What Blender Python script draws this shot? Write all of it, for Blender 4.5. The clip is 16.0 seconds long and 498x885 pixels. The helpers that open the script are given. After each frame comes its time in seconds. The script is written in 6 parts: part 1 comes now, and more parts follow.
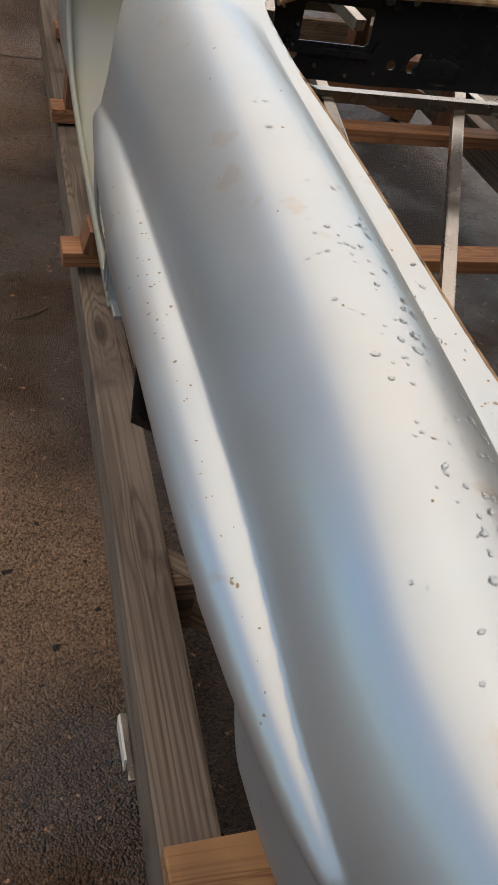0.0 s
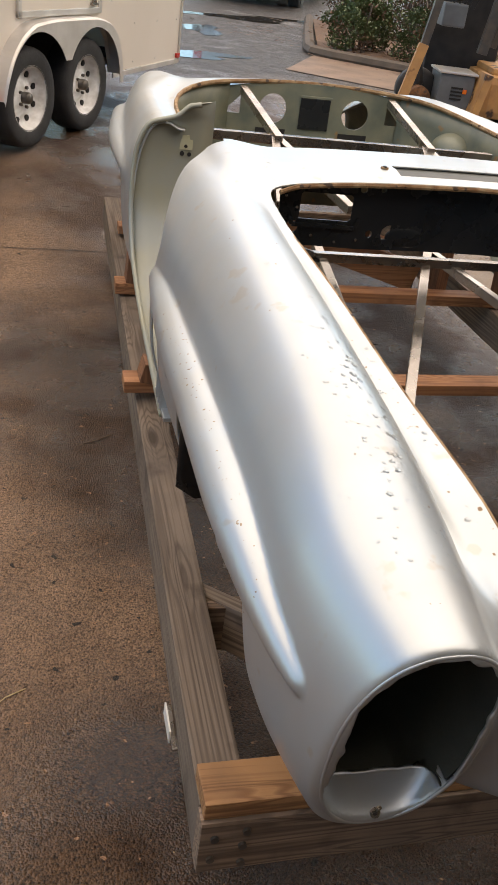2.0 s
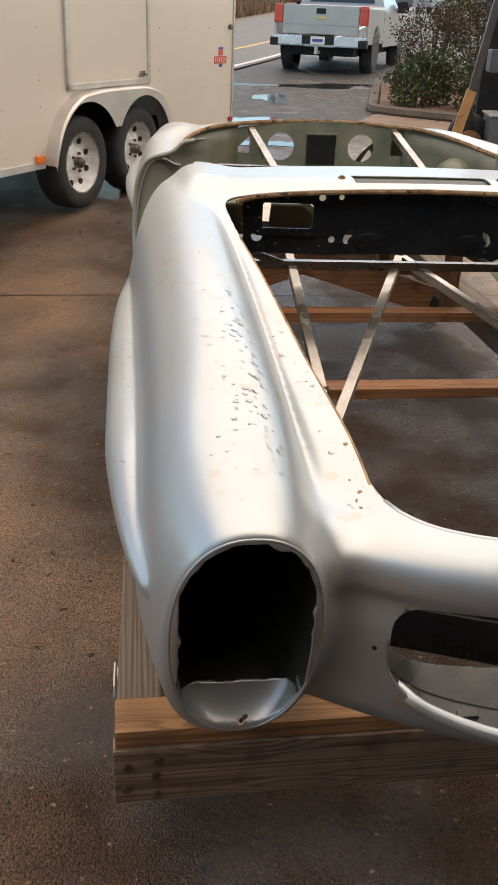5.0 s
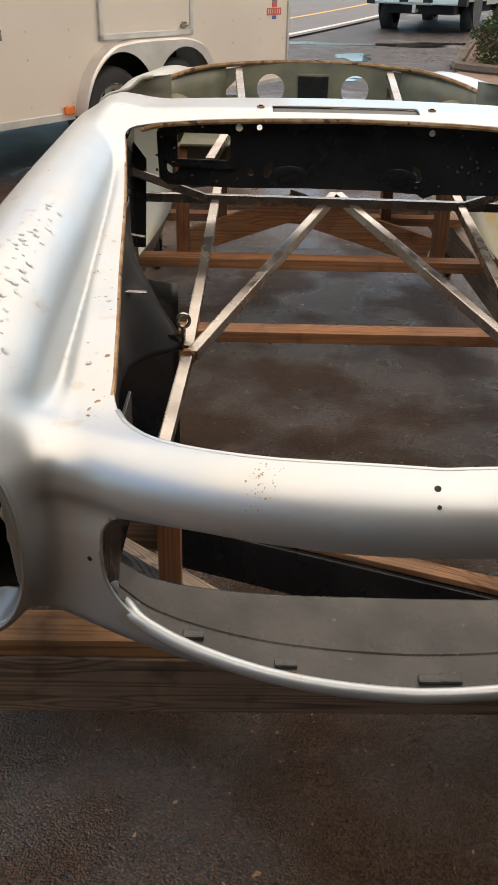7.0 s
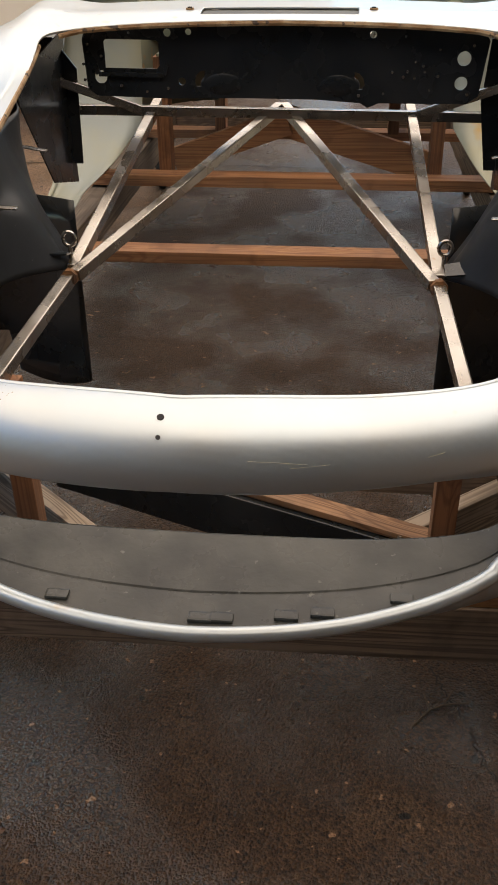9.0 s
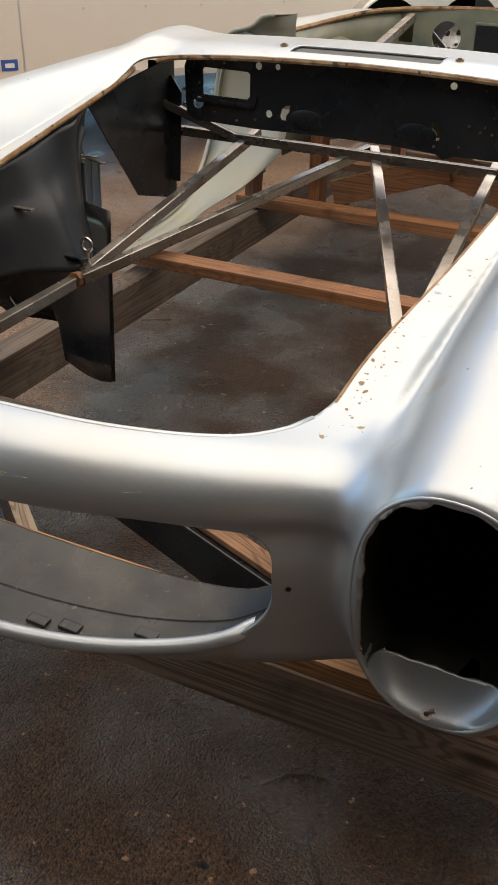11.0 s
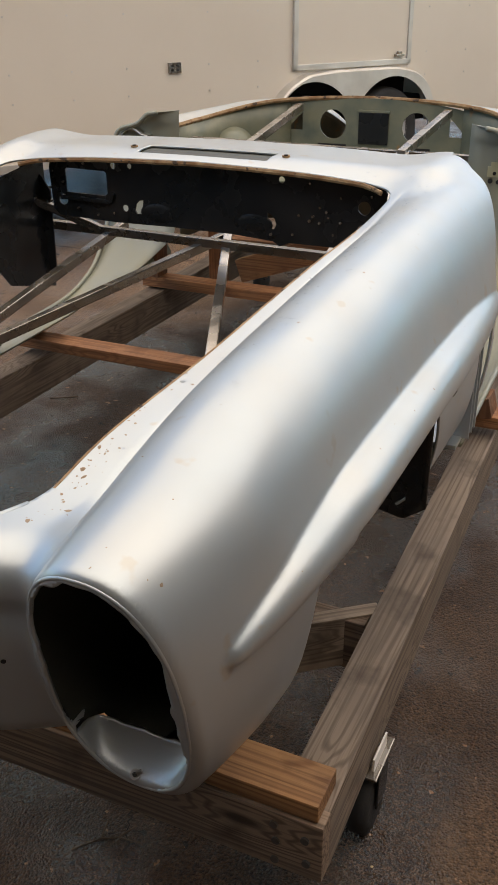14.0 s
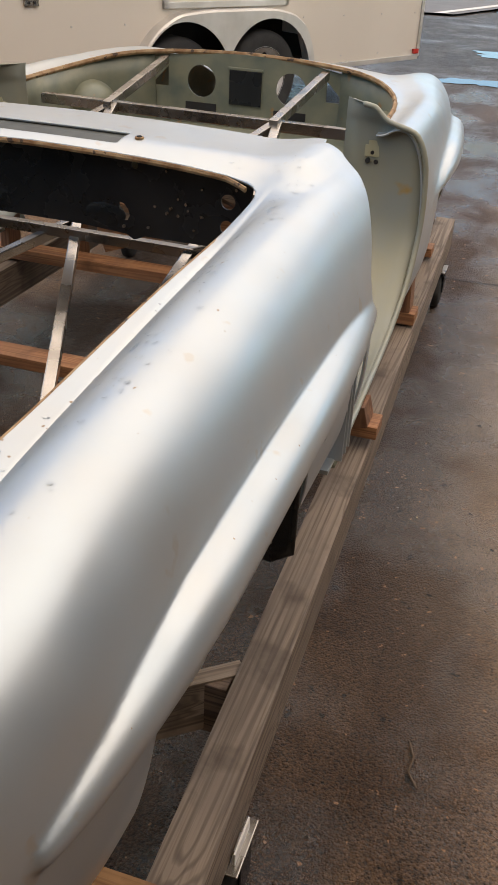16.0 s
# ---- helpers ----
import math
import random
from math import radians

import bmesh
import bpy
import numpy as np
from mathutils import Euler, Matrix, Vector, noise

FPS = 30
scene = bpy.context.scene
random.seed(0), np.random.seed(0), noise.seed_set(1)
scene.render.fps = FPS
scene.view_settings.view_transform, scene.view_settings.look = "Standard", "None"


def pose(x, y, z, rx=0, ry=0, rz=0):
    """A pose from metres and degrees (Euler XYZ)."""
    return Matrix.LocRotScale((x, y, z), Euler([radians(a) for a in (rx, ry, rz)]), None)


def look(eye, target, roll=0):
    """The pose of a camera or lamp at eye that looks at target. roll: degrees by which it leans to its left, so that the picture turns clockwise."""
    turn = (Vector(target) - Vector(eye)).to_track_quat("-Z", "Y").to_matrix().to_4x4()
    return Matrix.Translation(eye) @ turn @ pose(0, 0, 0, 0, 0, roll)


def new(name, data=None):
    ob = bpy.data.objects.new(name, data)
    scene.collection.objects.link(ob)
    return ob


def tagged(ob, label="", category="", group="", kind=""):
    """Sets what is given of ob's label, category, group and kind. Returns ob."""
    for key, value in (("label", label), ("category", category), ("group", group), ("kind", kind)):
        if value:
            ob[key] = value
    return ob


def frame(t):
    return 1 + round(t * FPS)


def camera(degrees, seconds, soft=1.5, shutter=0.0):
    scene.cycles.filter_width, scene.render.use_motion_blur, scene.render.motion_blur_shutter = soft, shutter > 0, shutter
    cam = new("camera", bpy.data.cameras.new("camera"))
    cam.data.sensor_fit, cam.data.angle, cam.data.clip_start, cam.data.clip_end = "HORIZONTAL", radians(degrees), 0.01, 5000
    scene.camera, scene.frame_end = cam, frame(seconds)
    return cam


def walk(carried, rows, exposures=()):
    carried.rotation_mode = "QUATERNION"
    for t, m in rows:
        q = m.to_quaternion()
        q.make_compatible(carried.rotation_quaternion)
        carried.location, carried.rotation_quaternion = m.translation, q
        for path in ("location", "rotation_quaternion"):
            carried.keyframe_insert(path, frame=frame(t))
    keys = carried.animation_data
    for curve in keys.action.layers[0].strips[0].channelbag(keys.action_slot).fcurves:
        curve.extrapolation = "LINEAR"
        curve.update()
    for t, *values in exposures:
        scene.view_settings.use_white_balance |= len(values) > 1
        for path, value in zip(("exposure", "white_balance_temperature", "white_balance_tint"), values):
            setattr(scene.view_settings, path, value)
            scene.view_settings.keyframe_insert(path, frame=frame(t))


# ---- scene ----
cam = camera(31.4, 16.0)
PATH = [
    (0, (-1.091, -0.081, 1.525), (-0.523, 1.324, 0.221), 12.5),
    (0.5, (-1.095, -0.29, 1.562), (-0.552, 1.237, 0.391), 12.0),
    (1, (-1.071, -0.485, 1.612), (-0.596, 1.141, 0.55), 10.4),
    (1.5, (-1.13, -0.571, 1.63), (-0.666, 1.091, 0.619), 8.8),
    (2, (-1.169, -0.636, 1.635), (-0.697, 1.038, 0.648), 7.8),
    (2.5, (-1.185, -0.666, 1.619), (-0.695, 1.004, 0.633), 6.6),
    (3, (-1.169, -0.698, 1.596), (-0.683, 0.956, 0.582), 5.2),
    (5.5, (-0.709, -0.936, 1.524), (-0.507, 0.859, 0.666), 2.2),
    (6, (-0.576, -0.92, 1.49), (-0.396, 0.869, 0.615), 2.0),
    (6.5, (-0.436, -0.927, 1.49), (-0.311, 0.847, 0.575), 1.9),
    (7, (-0.26, -0.953, 1.466), (-0.252, 0.813, 0.527), 1.4),
    (7.5, (-0.108, -1.006, 1.458), (-0.198, 0.751, 0.507), -0.3),
    (8, (-0.001, -0.998, 1.459), (-0.141, 0.745, 0.487), -1.9),
    (8.5, (0.069, -0.905, 1.445), (-0.095, 0.805, 0.421), -1.5),
    (9, (0.19, -0.865, 1.43), (0.002, 0.807, 0.349), -0.8),
    (11.5, (0.978, -0.684, 1.458), (0.086, 0.794, 0.447), 2.0),
    (12, (1.114, -0.693, 1.48), (0.121, 0.727, 0.482), 2.1),
    (12.5, (1.152, -0.658, 1.505), (0.161, 0.781, 0.531), 1.2),
    (13, (1.191, -0.637, 1.517), (0.261, 0.857, 0.567), 0.7),
    (13.5, (1.211, -0.618, 1.531), (0.371, 0.943, 0.605), 0.2),
    (14, (1.226, -0.603, 1.532), (0.453, 1.002, 0.624), -0.7),
    (14.5, (1.245, -0.59, 1.545), (0.545, 1.042, 0.625), -1.5),
    (15, (1.273, -0.548, 1.578), (0.674, 1.095, 0.607), -1.2),
    (15.5, (1.225, -0.434, 1.607), (0.7, 1.212, 0.598), 0.4),
    (16, (1.166, -0.29, 1.609), (0.66, 1.347, 0.576), 2.9),
]
walk(cam, [(t, look(eye, target, roll)) for t, eye, target, roll in PATH], [(0, 1.02, 8300, 6), (0.5, 1.17, 8400, 6), (1, 1.34, 8600, 6), (2, 1.6, 8800, 8), (3, 1.61, 8800, 7), (6, 1.42, 9000, 8), (8.5, 1.66, 8900, 6), (9.5, 1.63, 8900, 6), (12, 1.57, 8300, 5), (13.5, 1.37, 8400, 5), (15, 1.45, 8500, 6), (16, 1.43, 8500, 7)])

# ---- world and light ----
world = bpy.data.worlds.new("overcast_sky")
scene.world = world
world.use_nodes = True
wn = world.node_tree.nodes
sky = wn.new("ShaderNodeTexSky")
sky.sky_type, sky.sun_disc = "NISHITA", False
sky.sun_elevation, sky.sun_rotation = radians(78), radians(61)
sky.air_density, sky.dust_density, sky.ozone_density = 1.0, 0.3, 1.5
wn["Background"].inputs["Strength"].default_value = 0.104
tint = wn.new("ShaderNodeMix")
tint.data_type, tint.blend_type = "RGBA", "MULTIPLY"
tint.inputs[0].default_value, tint.inputs[7].default_value = 1.0, (0.76, 0.98, 1.20, 1)
world.node_tree.links.new(sky.outputs[0], tint.inputs[6])
world.node_tree.links.new(tint.outputs[2], wn["Background"].inputs["Color"])
sun = new("sun", bpy.data.lights.new("sun", "SUN"))
sun.data.energy, sun.data.angle, sun.data.color = 1.72, radians(126), (1.0, 0.775, 0.50)
sun.matrix_world = look((1.5, 0.8, 5), (0, 0.4, 0))


# ---- materials ----
def material(name, color, rough=0.5, metal=0.0, second=None, scale=6.0, mix=0.5, spots=None, spot_scale=40.0, spot_at=0.66,
             bump=0.0, bump_scale=60.0, stretch=(1, 1, 1), random_tint=0.0, rough_vary=0.0, coat=0.0, spec=0.5):
    """A surface with a base colour, a second colour in soft patches, small spots, and fine relief."""
    m = bpy.data.materials.new(name)
    m.use_nodes = True
    nt, nd = m.node_tree, m.node_tree.nodes
    b = nd["Principled BSDF"]
    ln = nt.links.new
    tc = nd.new("ShaderNodeTexCoord")
    mp = nd.new("ShaderNodeMapping")
    mp.inputs["Scale"].default_value = stretch
    ln(tc.outputs["Object"], mp.inputs[0])
    out = None
    rgb = nd.new("ShaderNodeRGB")
    rgb.outputs[0].default_value = (*color, 1)
    out = rgb.outputs[0]

    def blend(fac, a, col):
        mx = nd.new("ShaderNodeMix")
        mx.data_type = "RGBA"
        ln(fac, mx.inputs[0])
        ln(a, mx.inputs[6])
        mx.inputs[7].default_value = (*col, 1)
        return mx.outputs[2]

    def fac_noise(sc, lo, hi, detail=6.0, top=1.0):
        n = nd.new("ShaderNodeTexNoise")
        n.inputs["Scale"].default_value, n.inputs["Detail"].default_value = sc, detail
        ln(mp.outputs[0], n.inputs["Vector"])
        r = nd.new("ShaderNodeMapRange")
        r.inputs[1].default_value, r.inputs[2].default_value, r.inputs[4].default_value = lo, hi, top
        ln(n.outputs["Fac"], r.inputs[0])
        return r.outputs[0]
    if second:
        out = blend(fac_noise(scale, 0.5 - 0.25 * mix, 0.8 - 0.2 * mix), out, second)
    if spots:
        out = blend(fac_noise(spot_scale, spot_at, spot_at + 0.05, 3.0), out, spots)
    if random_tint:
        oi = nd.new("ShaderNodeObjectInfo")
        hs = nd.new("ShaderNodeHueSaturation")
        r = nd.new("ShaderNodeMapRange")
        r.inputs[3].default_value, r.inputs[4].default_value = 1 - random_tint, 1 + random_tint
        ln(oi.outputs["Random"], r.inputs[0])
        ln(r.outputs[0], hs.inputs["Value"])
        ln(out, hs.inputs["Color"])
        out = hs.outputs[0]
    ln(out, b.inputs["Base Color"])
    b.inputs["Metallic"].default_value = metal
    b.inputs["Roughness"].default_value = rough
    b.inputs["Specular IOR Level"].default_value = spec
    b.inputs["Coat Weight"].default_value = coat
    b.inputs["Coat Roughness"].default_value = 0.12
    if rough_vary:
        r = nd.new("ShaderNodeMapRange")
        r.inputs[3].default_value, r.inputs[4].default_value = max(0.02, rough - rough_vary), rough + rough_vary
        ln(fac_noise(scale * 1.7, 0.35, 0.7), r.inputs[0])
        ln(r.outputs[0], b.inputs["Roughness"])
    if bump:
        n = nd.new("ShaderNodeTexNoise")
        n.inputs["Scale"].default_value, n.inputs["Detail"].default_value = bump_scale, 5.0
        ln(mp.outputs[0], n.inputs["Vector"])
        bp = nd.new("ShaderNodeBump")
        bp.inputs["Strength"].default_value, bp.inputs["Distance"].default_value = bump, 0.01
        ln(n.outputs["Fac"], bp.inputs["Height"])
        ln(bp.outputs[0], b.inputs["Normal"])
    return m


def wood_material(name, light, dark, axis, rough=0.7, grey=None, turn=0.0):
    """Sawn softwood: growth lines along one axis, knots, weathering."""
    m = bpy.data.materials.new(name)
    m.use_nodes = True
    nt, nd = m.node_tree, m.node_tree.nodes
    ln = nt.links.new
    b = nd["Principled BSDF"]
    tc = nd.new("ShaderNodeTexCoord")
    oi = nd.new("ShaderNodeObjectInfo")
    shift = nd.new("ShaderNodeVectorMath")
    shift.operation = "ADD"
    sc = nd.new("ShaderNodeVectorMath")
    sc.operation = "SCALE"
    sc.inputs["Scale"].default_value = 7.0
    comb = nd.new("ShaderNodeCombineXYZ")
    for k in range(3):
        ln(oi.outputs["Random"], comb.inputs[k])
    ln(comb.outputs[0], sc.inputs[0])
    ln(tc.outputs["Object"], shift.inputs[0])
    ln(sc.outputs[0], shift.inputs[1])
    mp = nd.new("ShaderNodeMapping")
    stretch = [1.0, 1.0, 1.0]
    stretch[axis] = 0.016
    mp.inputs["Scale"].default_value = stretch
    spin = nd.new("ShaderNodeMapping")
    spin.inputs["Rotation"].default_value = (0, 0, radians(turn))
    ln(shift.outputs[0], spin.inputs[0])
    ln(spin.outputs[0], mp.inputs[0])
    big = nd.new("ShaderNodeTexNoise")
    big.inputs["Scale"].default_value, big.inputs["Detail"].default_value = 22.0, 1.5
    ln(mp.outputs[0], big.inputs["Vector"])
    mul = nd.new("ShaderNodeMath")
    mul.operation = "MULTIPLY"
    mul.inputs[1].default_value = 58.0
    ln(big.outputs["Fac"], mul.inputs[0])
    kmap = nd.new("ShaderNodeMapping")
    kscale = [9.0, 9.0, 9.0]
    kscale[axis] = 2.6
    kmap.inputs["Scale"].default_value = kscale
    ln(spin.outputs[0], kmap.inputs[0])
    knot = nd.new("ShaderNodeTexVoronoi")
    knot.inputs["Scale"].default_value = 0.8
    ln(kmap.outputs[0], knot.inputs["Vector"])
    ring = nd.new("ShaderNodeMapRange")
    ring.interpolation_type = "SMOOTHSTEP"
    ring.inputs[1].default_value, ring.inputs[2].default_value, ring.inputs[3].default_value, ring.inputs[4].default_value = 0.0, 0.42, 26.0, 0.0
    ln(knot.outputs["Distance"], ring.inputs[0])
    warp = nd.new("ShaderNodeMath")
    ln(mul.outputs[0], warp.inputs[0])
    ln(ring.outputs[0], warp.inputs[1])
    core = nd.new("ShaderNodeMapRange")
    core.inputs[1].default_value, core.inputs[2].default_value, core.inputs[3].default_value, core.inputs[4].default_value = 0.06, 0.13, 0.85, 0.0
    ln(knot.outputs["Distance"], core.inputs[0])
    sn = nd.new("ShaderNodeMath")
    sn.operation = "SINE"
    ln(warp.outputs[0], sn.inputs[0])
    ramp = nd.new("ShaderNodeMapRange")
    ramp.inputs[1].default_value, ramp.inputs[2].default_value = -0.1, 1.0
    ln(sn.outputs[0], ramp.inputs[0])
    mx = nd.new("ShaderNodeMix")
    mx.data_type = "RGBA"
    ln(ramp.outputs[0], mx.inputs[0])
    mx.inputs[6].default_value, mx.inputs[7].default_value = (*light, 1), (*dark, 1)
    wear = nd.new("ShaderNodeTexNoise")
    wear.inputs["Scale"].default_value, wear.inputs["Detail"].default_value = 5.0, 6.0
    ln(shift.outputs[0], wear.inputs["Vector"])
    wr = nd.new("ShaderNodeMapRange")
    wr.inputs[1].default_value, wr.inputs[2].default_value = 0.45, 0.75
    ln(wear.outputs["Fac"], wr.inputs[0])
    mx2 = nd.new("ShaderNodeMix")
    mx2.data_type = "RGBA"
    ln(wr.outputs[0], mx2.inputs[0])
    ln(mx.outputs[2], mx2.inputs[6])
    mx2.inputs[7].default_value = (*(grey or [c * 0.6 for c in dark]), 1)
    fine = nd.new("ShaderNodeTexNoise")
    fine.inputs["Scale"].default_value, fine.inputs["Detail"].default_value = 160.0, 3.0
    ln(mp.outputs[0], fine.inputs["Vector"])
    streak = nd.new("ShaderNodeMapRange")
    streak.inputs[1].default_value, streak.inputs[2].default_value, streak.inputs[4].default_value = 0.50, 0.72, 0.65
    ln(fine.outputs["Fac"], streak.inputs[0])
    stain = nd.new("ShaderNodeTexNoise")
    stain.inputs["Scale"].default_value, stain.inputs["Detail"].default_value = 9.0, 8.0
    ln(spin.outputs[0], stain.inputs["Vector"])
    sr = nd.new("ShaderNodeMapRange")
    sr.inputs[1].default_value, sr.inputs[2].default_value, sr.inputs[4].default_value = 0.56, 0.74, 0.75
    ln(stain.outputs["Fac"], sr.inputs[0])
    tone = mx2.outputs[2]
    for fac, k in ((streak.outputs[0], 0.55), (sr.outputs[0], 0.4), (core.outputs[0], 0.3)):
        mxn = nd.new("ShaderNodeMix")
        mxn.data_type = "RGBA"
        ln(fac, mxn.inputs[0])
        ln(tone, mxn.inputs[6])
        mxn.inputs[7].default_value = (dark[0] * k, dark[1] * k * 0.92, dark[2] * k * 0.85, 1)
        tone = mxn.outputs[2]
    bp = nd.new("ShaderNodeBump")
    bp.inputs["Strength"].default_value, bp.inputs["Distance"].default_value = 0.35, 0.004
    ln(fine.outputs["Fac"], bp.inputs["Height"])
    ln(bp.outputs[0], b.inputs["Normal"])
    hs = nd.new("ShaderNodeHueSaturation")
    rr = nd.new("ShaderNodeMapRange")
    rr.inputs[3].default_value, rr.inputs[4].default_value = 0.8, 1.15
    ln(oi.outputs["Random"], rr.inputs[0])
    ln(rr.outputs[0], hs.inputs["Value"])
    ln(tone, hs.inputs["Color"])
    ln(hs.outputs[0], b.inputs["Base Color"])
    b.inputs["Roughness"].default_value = rough
    return m


PAINT = material("silver_paint", (0.455, 0.515, 0.55), 0.42, 0.70, second=(0.48, 0.51, 0.515), scale=5.0, spots=(0.46, 0.46, 0.44), spot_scale=16, spot_at=0.66, rough_vary=0.05, coat=0.3, bump=0.01, bump_scale=9)
INNER = material("greenish_primer", (0.125, 0.15, 0.125), 0.45, 0.1, second=(0.23, 0.235, 0.17), scale=9, mix=0.8, spots=(0.30, 0.19, 0.09), spot_scale=13, spot_at=0.66, coat=0.1)
JAMB = material("pale_grey_green_primer", (0.25, 0.28, 0.265), 0.42, 0.1, second=(0.30, 0.295, 0.21), scale=4, spots=(0.36, 0.24, 0.09), spot_scale=7, spot_at=0.69, coat=0.1)
CREAM = material("cream_gelcoat", (0.46, 0.46, 0.33), 0.4, second=(0.40, 0.38, 0.24), scale=6, spots=(0.3, 0.3, 0.15), spot_at=0.72)
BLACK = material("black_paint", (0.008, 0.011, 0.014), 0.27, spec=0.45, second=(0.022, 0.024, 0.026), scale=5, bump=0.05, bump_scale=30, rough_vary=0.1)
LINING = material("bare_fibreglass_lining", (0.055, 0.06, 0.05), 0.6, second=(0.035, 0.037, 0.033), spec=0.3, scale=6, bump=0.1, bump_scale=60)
LINER = material("dark_liner", (0.016, 0.018, 0.021), 0.34, second=(0.028, 0.031, 0.035), spec=0.26, scale=5, spots=(0.14, 0.14, 0.14), spot_scale=60, spot_at=0.74, bump=0.06, bump_scale=25)
RAW_EDGE = material("raw_fibreglass_edge", (0.20, 0.105, 0.045), 0.75, second=(0.40, 0.28, 0.16), scale=24, spots=(0.05, 0.03, 0.02), spot_scale=45, spot_at=0.62, bump=0.3, bump_scale=120)
STEEL = material("bare_steel", (0.44, 0.42, 0.39), 0.27, 0.95, second=(0.30, 0.27, 0.24), scale=7, rough_vary=0.1, spots=(0.25, 0.1, 0.04), spot_scale=12, spot_at=0.72)
DARK_STEEL = material("dark_steel", (0.09, 0.085, 0.08), 0.45, 0.6, second=(0.16, 0.13, 0.1), scale=9, rough_vary=0.1)
RUST = material("rusty_weld", (0.22, 0.10, 0.04), 0.7, 0.4, second=(0.08, 0.05, 0.04), scale=40, bump=0.4, bump_scale=90)
SLOT = material("dark_green_slot", (0.06, 0.068, 0.062), 0.5, second=(0.04, 0.045, 0.042), scale=20)
TRAY = material("grey_tray", (0.024, 0.026, 0.026), 0.33, spec=0.35, second=(0.062, 0.063, 0.057), scale=11, mix=0.7, spots=(0.14, 0.14, 0.125), spot_scale=55, spot_at=0.69, bump=0.08, rough_vary=0.12)
WOOD_Y = wood_material("weathered_rail_timber", (0.245, 0.19, 0.145), (0.135, 0.10, 0.075), 1, grey=(0.16, 0.125, 0.10))
WOOD_X = wood_material("brown_beam_timber", (0.27, 0.19, 0.135), (0.12, 0.08, 0.055), 0, grey=(0.15, 0.115, 0.09))
FRESH_X = wood_material("fresh_fir_timber", (0.50, 0.26, 0.115), (0.30, 0.14, 0.06), 0, grey=(0.15, 0.08, 0.045))
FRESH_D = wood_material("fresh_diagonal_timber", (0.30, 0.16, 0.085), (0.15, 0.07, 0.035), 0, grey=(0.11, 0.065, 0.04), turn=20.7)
PALE_A = wood_material("pale_diagonal_timber", (0.36, 0.28, 0.21), (0.17, 0.125, 0.09), 0, grey=(0.2, 0.16, 0.125), turn=40.4)
PALE_B = wood_material("pale_diagonal_timber", (0.36, 0.28, 0.21), (0.17, 0.125, 0.09), 0, grey=(0.2, 0.16, 0.125), turn=-39)
RED_X = wood_material("reddish_fir_timber", (0.40, 0.19, 0.09), (0.26, 0.11, 0.05), 0, grey=(0.24, 0.12, 0.07))
RED_Z = wood_material("reddish_post_timber", (0.30, 0.14, 0.07), (0.19, 0.08, 0.04), 2, grey=(0.16, 0.09, 0.06))
TRAILER_SKIN = material("beige_trailer_skin", (0.66, 0.60, 0.52), 0.4, second=(0.63, 0.57, 0.49), scale=1.5, coat=0.3, rough_vary=0.05)
TRAILER_TRIM = material("pale_aluminium_trim", (0.62, 0.60, 0.57), 0.35, 0.5, second=(0.5, 0.48, 0.45), scale=6)
PLATE = material("checker_plate", (0.56, 0.62, 0.68), 0.26, 0.45, rough_vary=0.05, second=(0.50, 0.55, 0.60), scale=3)
RUBBER = material("black_rubber", (0.018, 0.018, 0.019), 0.75, second=(0.03, 0.03, 0.03), scale=12, bump=0.2, bump_scale=80)
RIM = material("white_steel_rim", (0.82, 0.82, 0.80), 0.4, second=(0.5, 0.48, 0.44), scale=14)
# Near-black for black parts, and for shade filled into holes and recesses.
DARK = material("black_and_hole_shade", (0.008, 0.008, 0.009), 0.8, second=(0.02, 0.02, 0.02), scale=8)
RED = material("red_lens", (0.55, 0.03, 0.02), 0.25, second=(0.4, 0.02, 0.02), scale=20, coat=0.5)
AMBER = material("amber_lens", (0.85, 0.2, 0.03), 0.25, second=(0.7, 0.15, 0.02), scale=20, coat=0.5)
TRUCK = material("silver_truck_paint", (0.33, 0.335, 0.34), 0.32, 0.5, second=(0.37, 0.375, 0.38), scale=2, coat=0.5)
GLASS = material("dark_window_glass", (0.02, 0.024, 0.028), 0.08, coat=0.4, second=(0.03, 0.03, 0.034), scale=3)
YELLOW = material("yellow_machine_paint", (0.50, 0.27, 0.10), 0.6, second=(0.36, 0.19, 0.08), scale=8, spots=(0.07, 0.04, 0.03), spot_scale=5, spot_at=0.60)
GREY_PAINT = material("grey_machine_paint", (0.13, 0.145, 0.155), 0.4, second=(0.10, 0.11, 0.115), scale=8)
WHITE = material("white_paint", (0.75, 0.74, 0.70), 0.4, second=(0.66, 0.65, 0.6), scale=8)


# ---- mesh helpers ----
def smooth(ob, on=True):
    for p in ob.data.polygons:
        p.use_smooth = on
    return ob


def part(name, bm, mat, parent=None, label="", shade=False):
    """Links a bmesh as one mesh object, under a thing or a part."""
    me = bpy.data.meshes.new(name)
    bm.to_mesh(me)
    bm.free()
    me.materials.append(mat)
    ob = new(name, me)
    ob.parent = parent
    if shade:
        smooth(ob)
    return tagged(ob, label)


def thing(name, label, category, at=(0, 0, 0), group="", kind=""):
    ob = new(name)
    ob.empty_display_size = 0.1
    ob.location = at
    return tagged(ob, label, category, group, kind)


def box(lo, hi, bevel=0.0, m=None):
    bm = bmesh.new()
    bmesh.ops.create_cube(bm, size=1)
    for v in bm.verts:
        v.co = Vector([lo[k] + (v.co[k] + 0.5) * (hi[k] - lo[k]) for k in range(3)])
    if bevel:
        bmesh.ops.bevel(bm, geom=bm.edges[:], offset=bevel, segments=2, profile=0.7, affect="EDGES")
    if m:
        bm.transform(m)
    return bm


